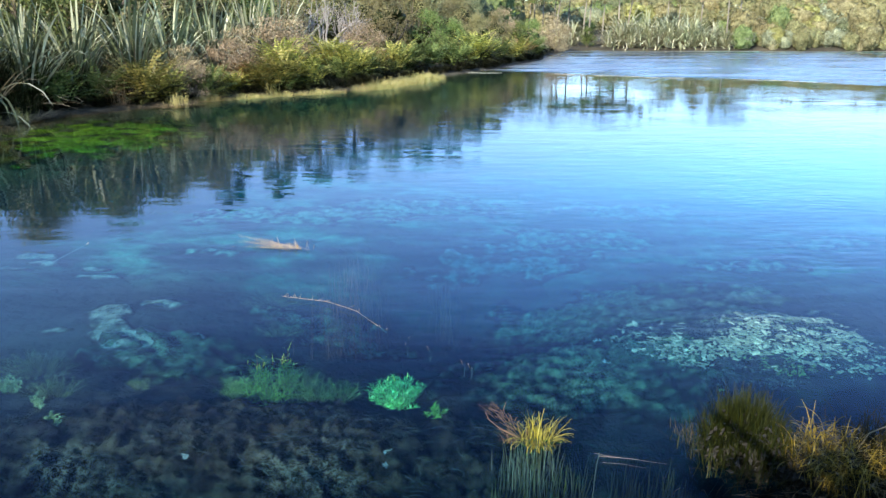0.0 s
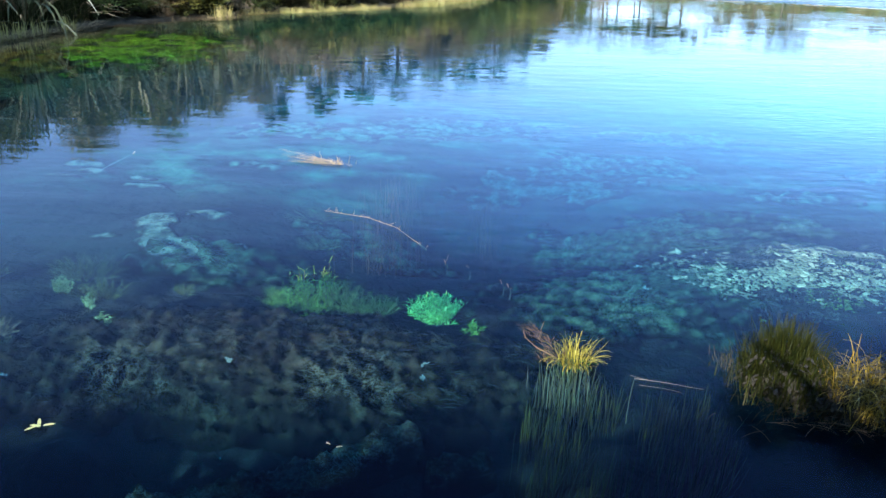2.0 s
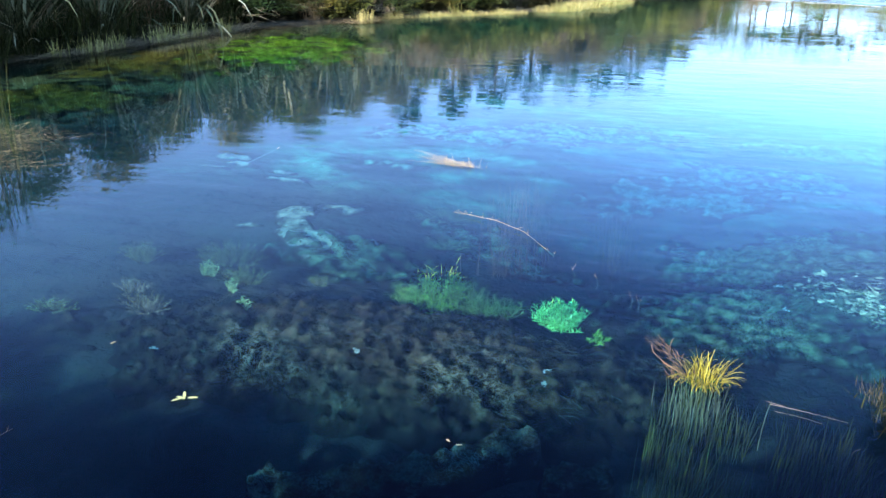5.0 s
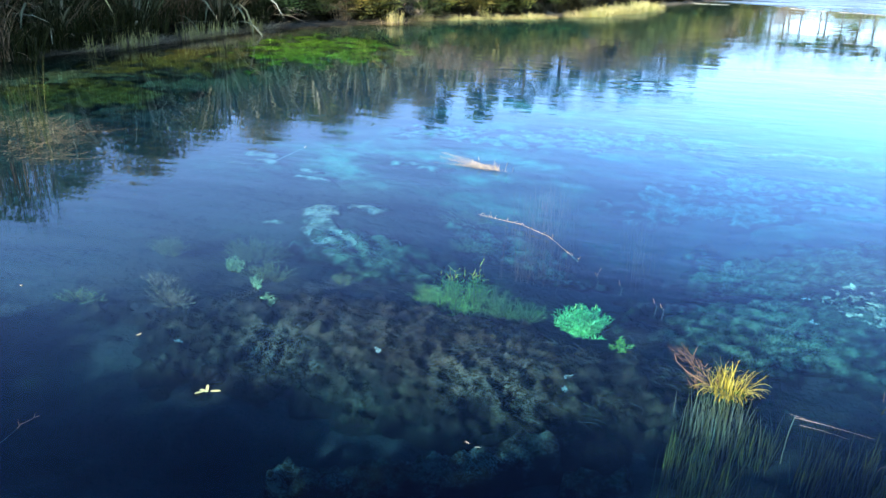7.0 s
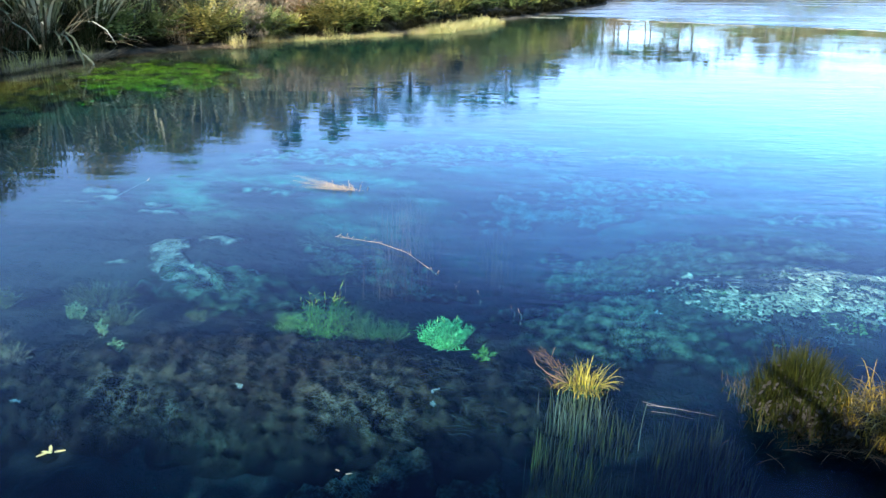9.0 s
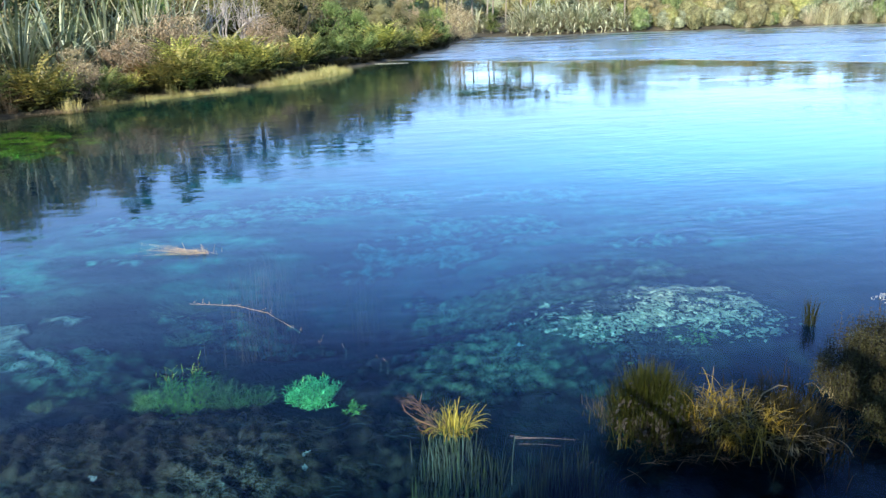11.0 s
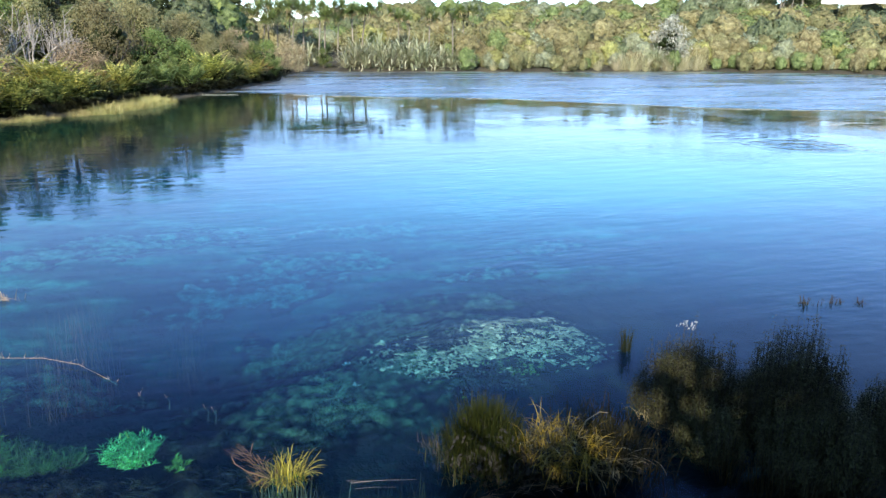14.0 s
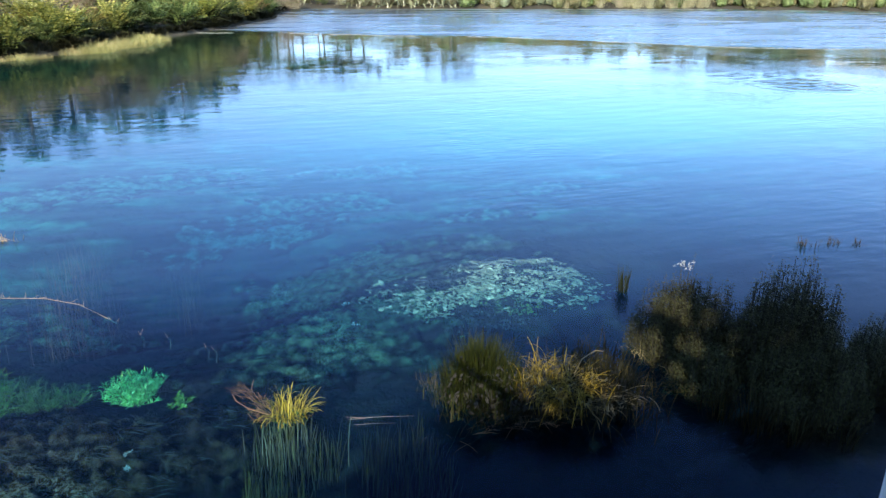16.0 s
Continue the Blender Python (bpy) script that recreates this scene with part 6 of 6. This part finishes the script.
def straw_mat():
    s, r, o = Soup(), Soup(), Soup()
    heaps = [(rnd.uniform(-1.5, 1.2), rnd.gauss(0, 0.35), rnd.uniform(0.1, 0.4)) for _ in range(26)]
    for _ in range(900):
        x, y, w = rnd.choice(heaps)
        x, y = x + rnd.gauss(0, w), y - 0.45 * x + rnd.gauss(0, w * 0.7)
        (s if rnd.random() < 0.55 else o).blade((x, y, rnd.uniform(0, 0.05)), rnd.gauss(0.3, 1.2), rnd.uniform(1.35, 1.62), rnd.uniform(-0.1, 0.15), rnd.uniform(0.12, 0.5), 0.0035, 3)
    for _ in range(75):
        u = rnd.random()
        x, y = -1.5 + 2.4 * u + rnd.gauss(0, 0.15), 0.5 - 1.1 * u + rnd.gauss(0, 0.3)
        r.blade((x, y, -0.1), rnd.uniform(0, 6.28), abs(rnd.gauss(0, 0.1)), rnd.uniform(0, 0.4), rnd.uniform(0.5, 1.5), 0.006, 5)
    heap("straw_mat", "mat of bleached dead reeds lying on the water", "reeds", (-8.75, 8.8, 0), [("fallen_straw", s, M_STRAW_DULL), ("rotting_straw", o, M_WEED_BROWN), ("standing_reed_stand", r, M_FERN_DARK)])


straw_mat()


def reed_shelf(path, width, count, label):
    """A low floating shelf of matted dead reeds with fresh tufts along a stretch of the waterline."""
    s, g, o = Soup(), Soup(), Soup()
    base = Vector((*path[0], 0))
    for _ in range(count):
        u = rnd.random() * (len(path) - 1)
        i = min(int(u), len(path) - 2)
        a, b = Vector((*path[i], 0)), Vector((*path[i + 1], 0))
        p = a.lerp(b, u - i) + Vector((rnd.gauss(0, width), rnd.gauss(0, width), rnd.uniform(0.01, 0.09)))
        p = p + Vector((0, 0, max(ground_at(p.x, p.y), 0))) - base
        along = math.atan2((b - a).y, (b - a).x)
        (s if rnd.random() < 0.65 else o).blade(p, along + rnd.gauss(0, 0.5) + rnd.choice((0, math.pi)), rnd.uniform(1.35, 1.6), rnd.uniform(-0.1, 0.1), rnd.uniform(0.25, 0.9), 0.012, 3)
    for _ in range(len(path) * 2):
        u = rnd.random() * (len(path) - 1)
        i = min(int(u), len(path) - 2)
        c = Vector((*path[i], 0)).lerp(Vector((*path[i + 1], 0)), u - i)
        c = c + Vector((0, 0, max(ground_at(c.x, c.y), 0))) - base
        for _ in range(34):
            g.blade(c + Vector((rnd.gauss(0, 0.13), rnd.gauss(0, 0.13), 0)), rnd.uniform(0, 6.28), abs(rnd.gauss(0, 0.35)), rnd.uniform(0, 0.9), rnd.uniform(0.2, 0.55), 0.012, 4)
    heap("reed_shelf", label, "reeds", base, [("fallen_straw", s, M_STRAW), ("rotting_straw", o, M_WEED_BROWN), ("grass_tuft", g, M_GRASS)])


reed_shelf([(-14.0, 15.6), (-13.6, 16.8), (-13.3, 17.9), (-13.0, 19.0), (-12.7, 20.4), (-12.2, 21.7), (-12.1, 23.0)], 0.17, 1300, "shelf of bleached dead reeds with grass tufts at the waterline")
reed_shelf([(-9.4, 25.0), (-8.6, 25.5)], 0.12, 200, "small raft of pale dead reeds by the ferns")
reed_shelf([(-9.0, 27.2), (-8.3, 28.2), (-7.2, 28.9), (-6.2, 29.6)], 0.14, 420, "strip of dead reeds and grass under the ferns")
for x, y, n in ((7.12, 6.6, 10), (7.28, 6.55, 5), (7.46, 6.52, 8), (7.58, 6.5, 6), (7.82, 6.42, 9)):
    clump = tussock(rnd, "reed_clump", "few thin dark reeds breaking the open water", "reed", 0.17, 0.05, n * 2, M_NEAR_BLACK, "reeds in the open water", (0, 1.0), 0.009, 0.4)
    clump.location = (x, y, 0)
reeds_l = tussock(rnd, "reed_clump", "sparse tall dark reeds standing in the shaded shallows", "reed", 0.62, 0.42, 60, M_NEAR_BLACK, "", (0, 0.3), 0.006, 0.08, 5)
reeds_l.location = (-7.15, 6.75, 0)


def floating_leaf(x, y, size, mat, label):
    """A small curled leaf lying on the water."""
    s = Soup()
    s.blade((0, 0, 0.004), rnd.uniform(0, 6.28), 1.5, 0.12, size, size * 0.35, 4)
    heap("floating_leaf", label, "leaf", (x, y, 0.002), [("leaf_blade", s, mat)], "leaves on the water")


for x, y, size in ((-0.93, 3.72, 0.035), (-0.86, 3.68, 0.04), (-3.7, 4.25, 0.04), (-5.2, 4.7, 0.03)):
    floating_leaf(x, y, size, M_STRAW, "small pale leaf floating on the water")
for k in range(4):
    floating_leaf(-2.78 + 0.014 * k, 3.73 + 0.012 * (k % 2), 0.07, M_YELLOW, "yellow-green leaf floating on the shaded water")

stone_patch()
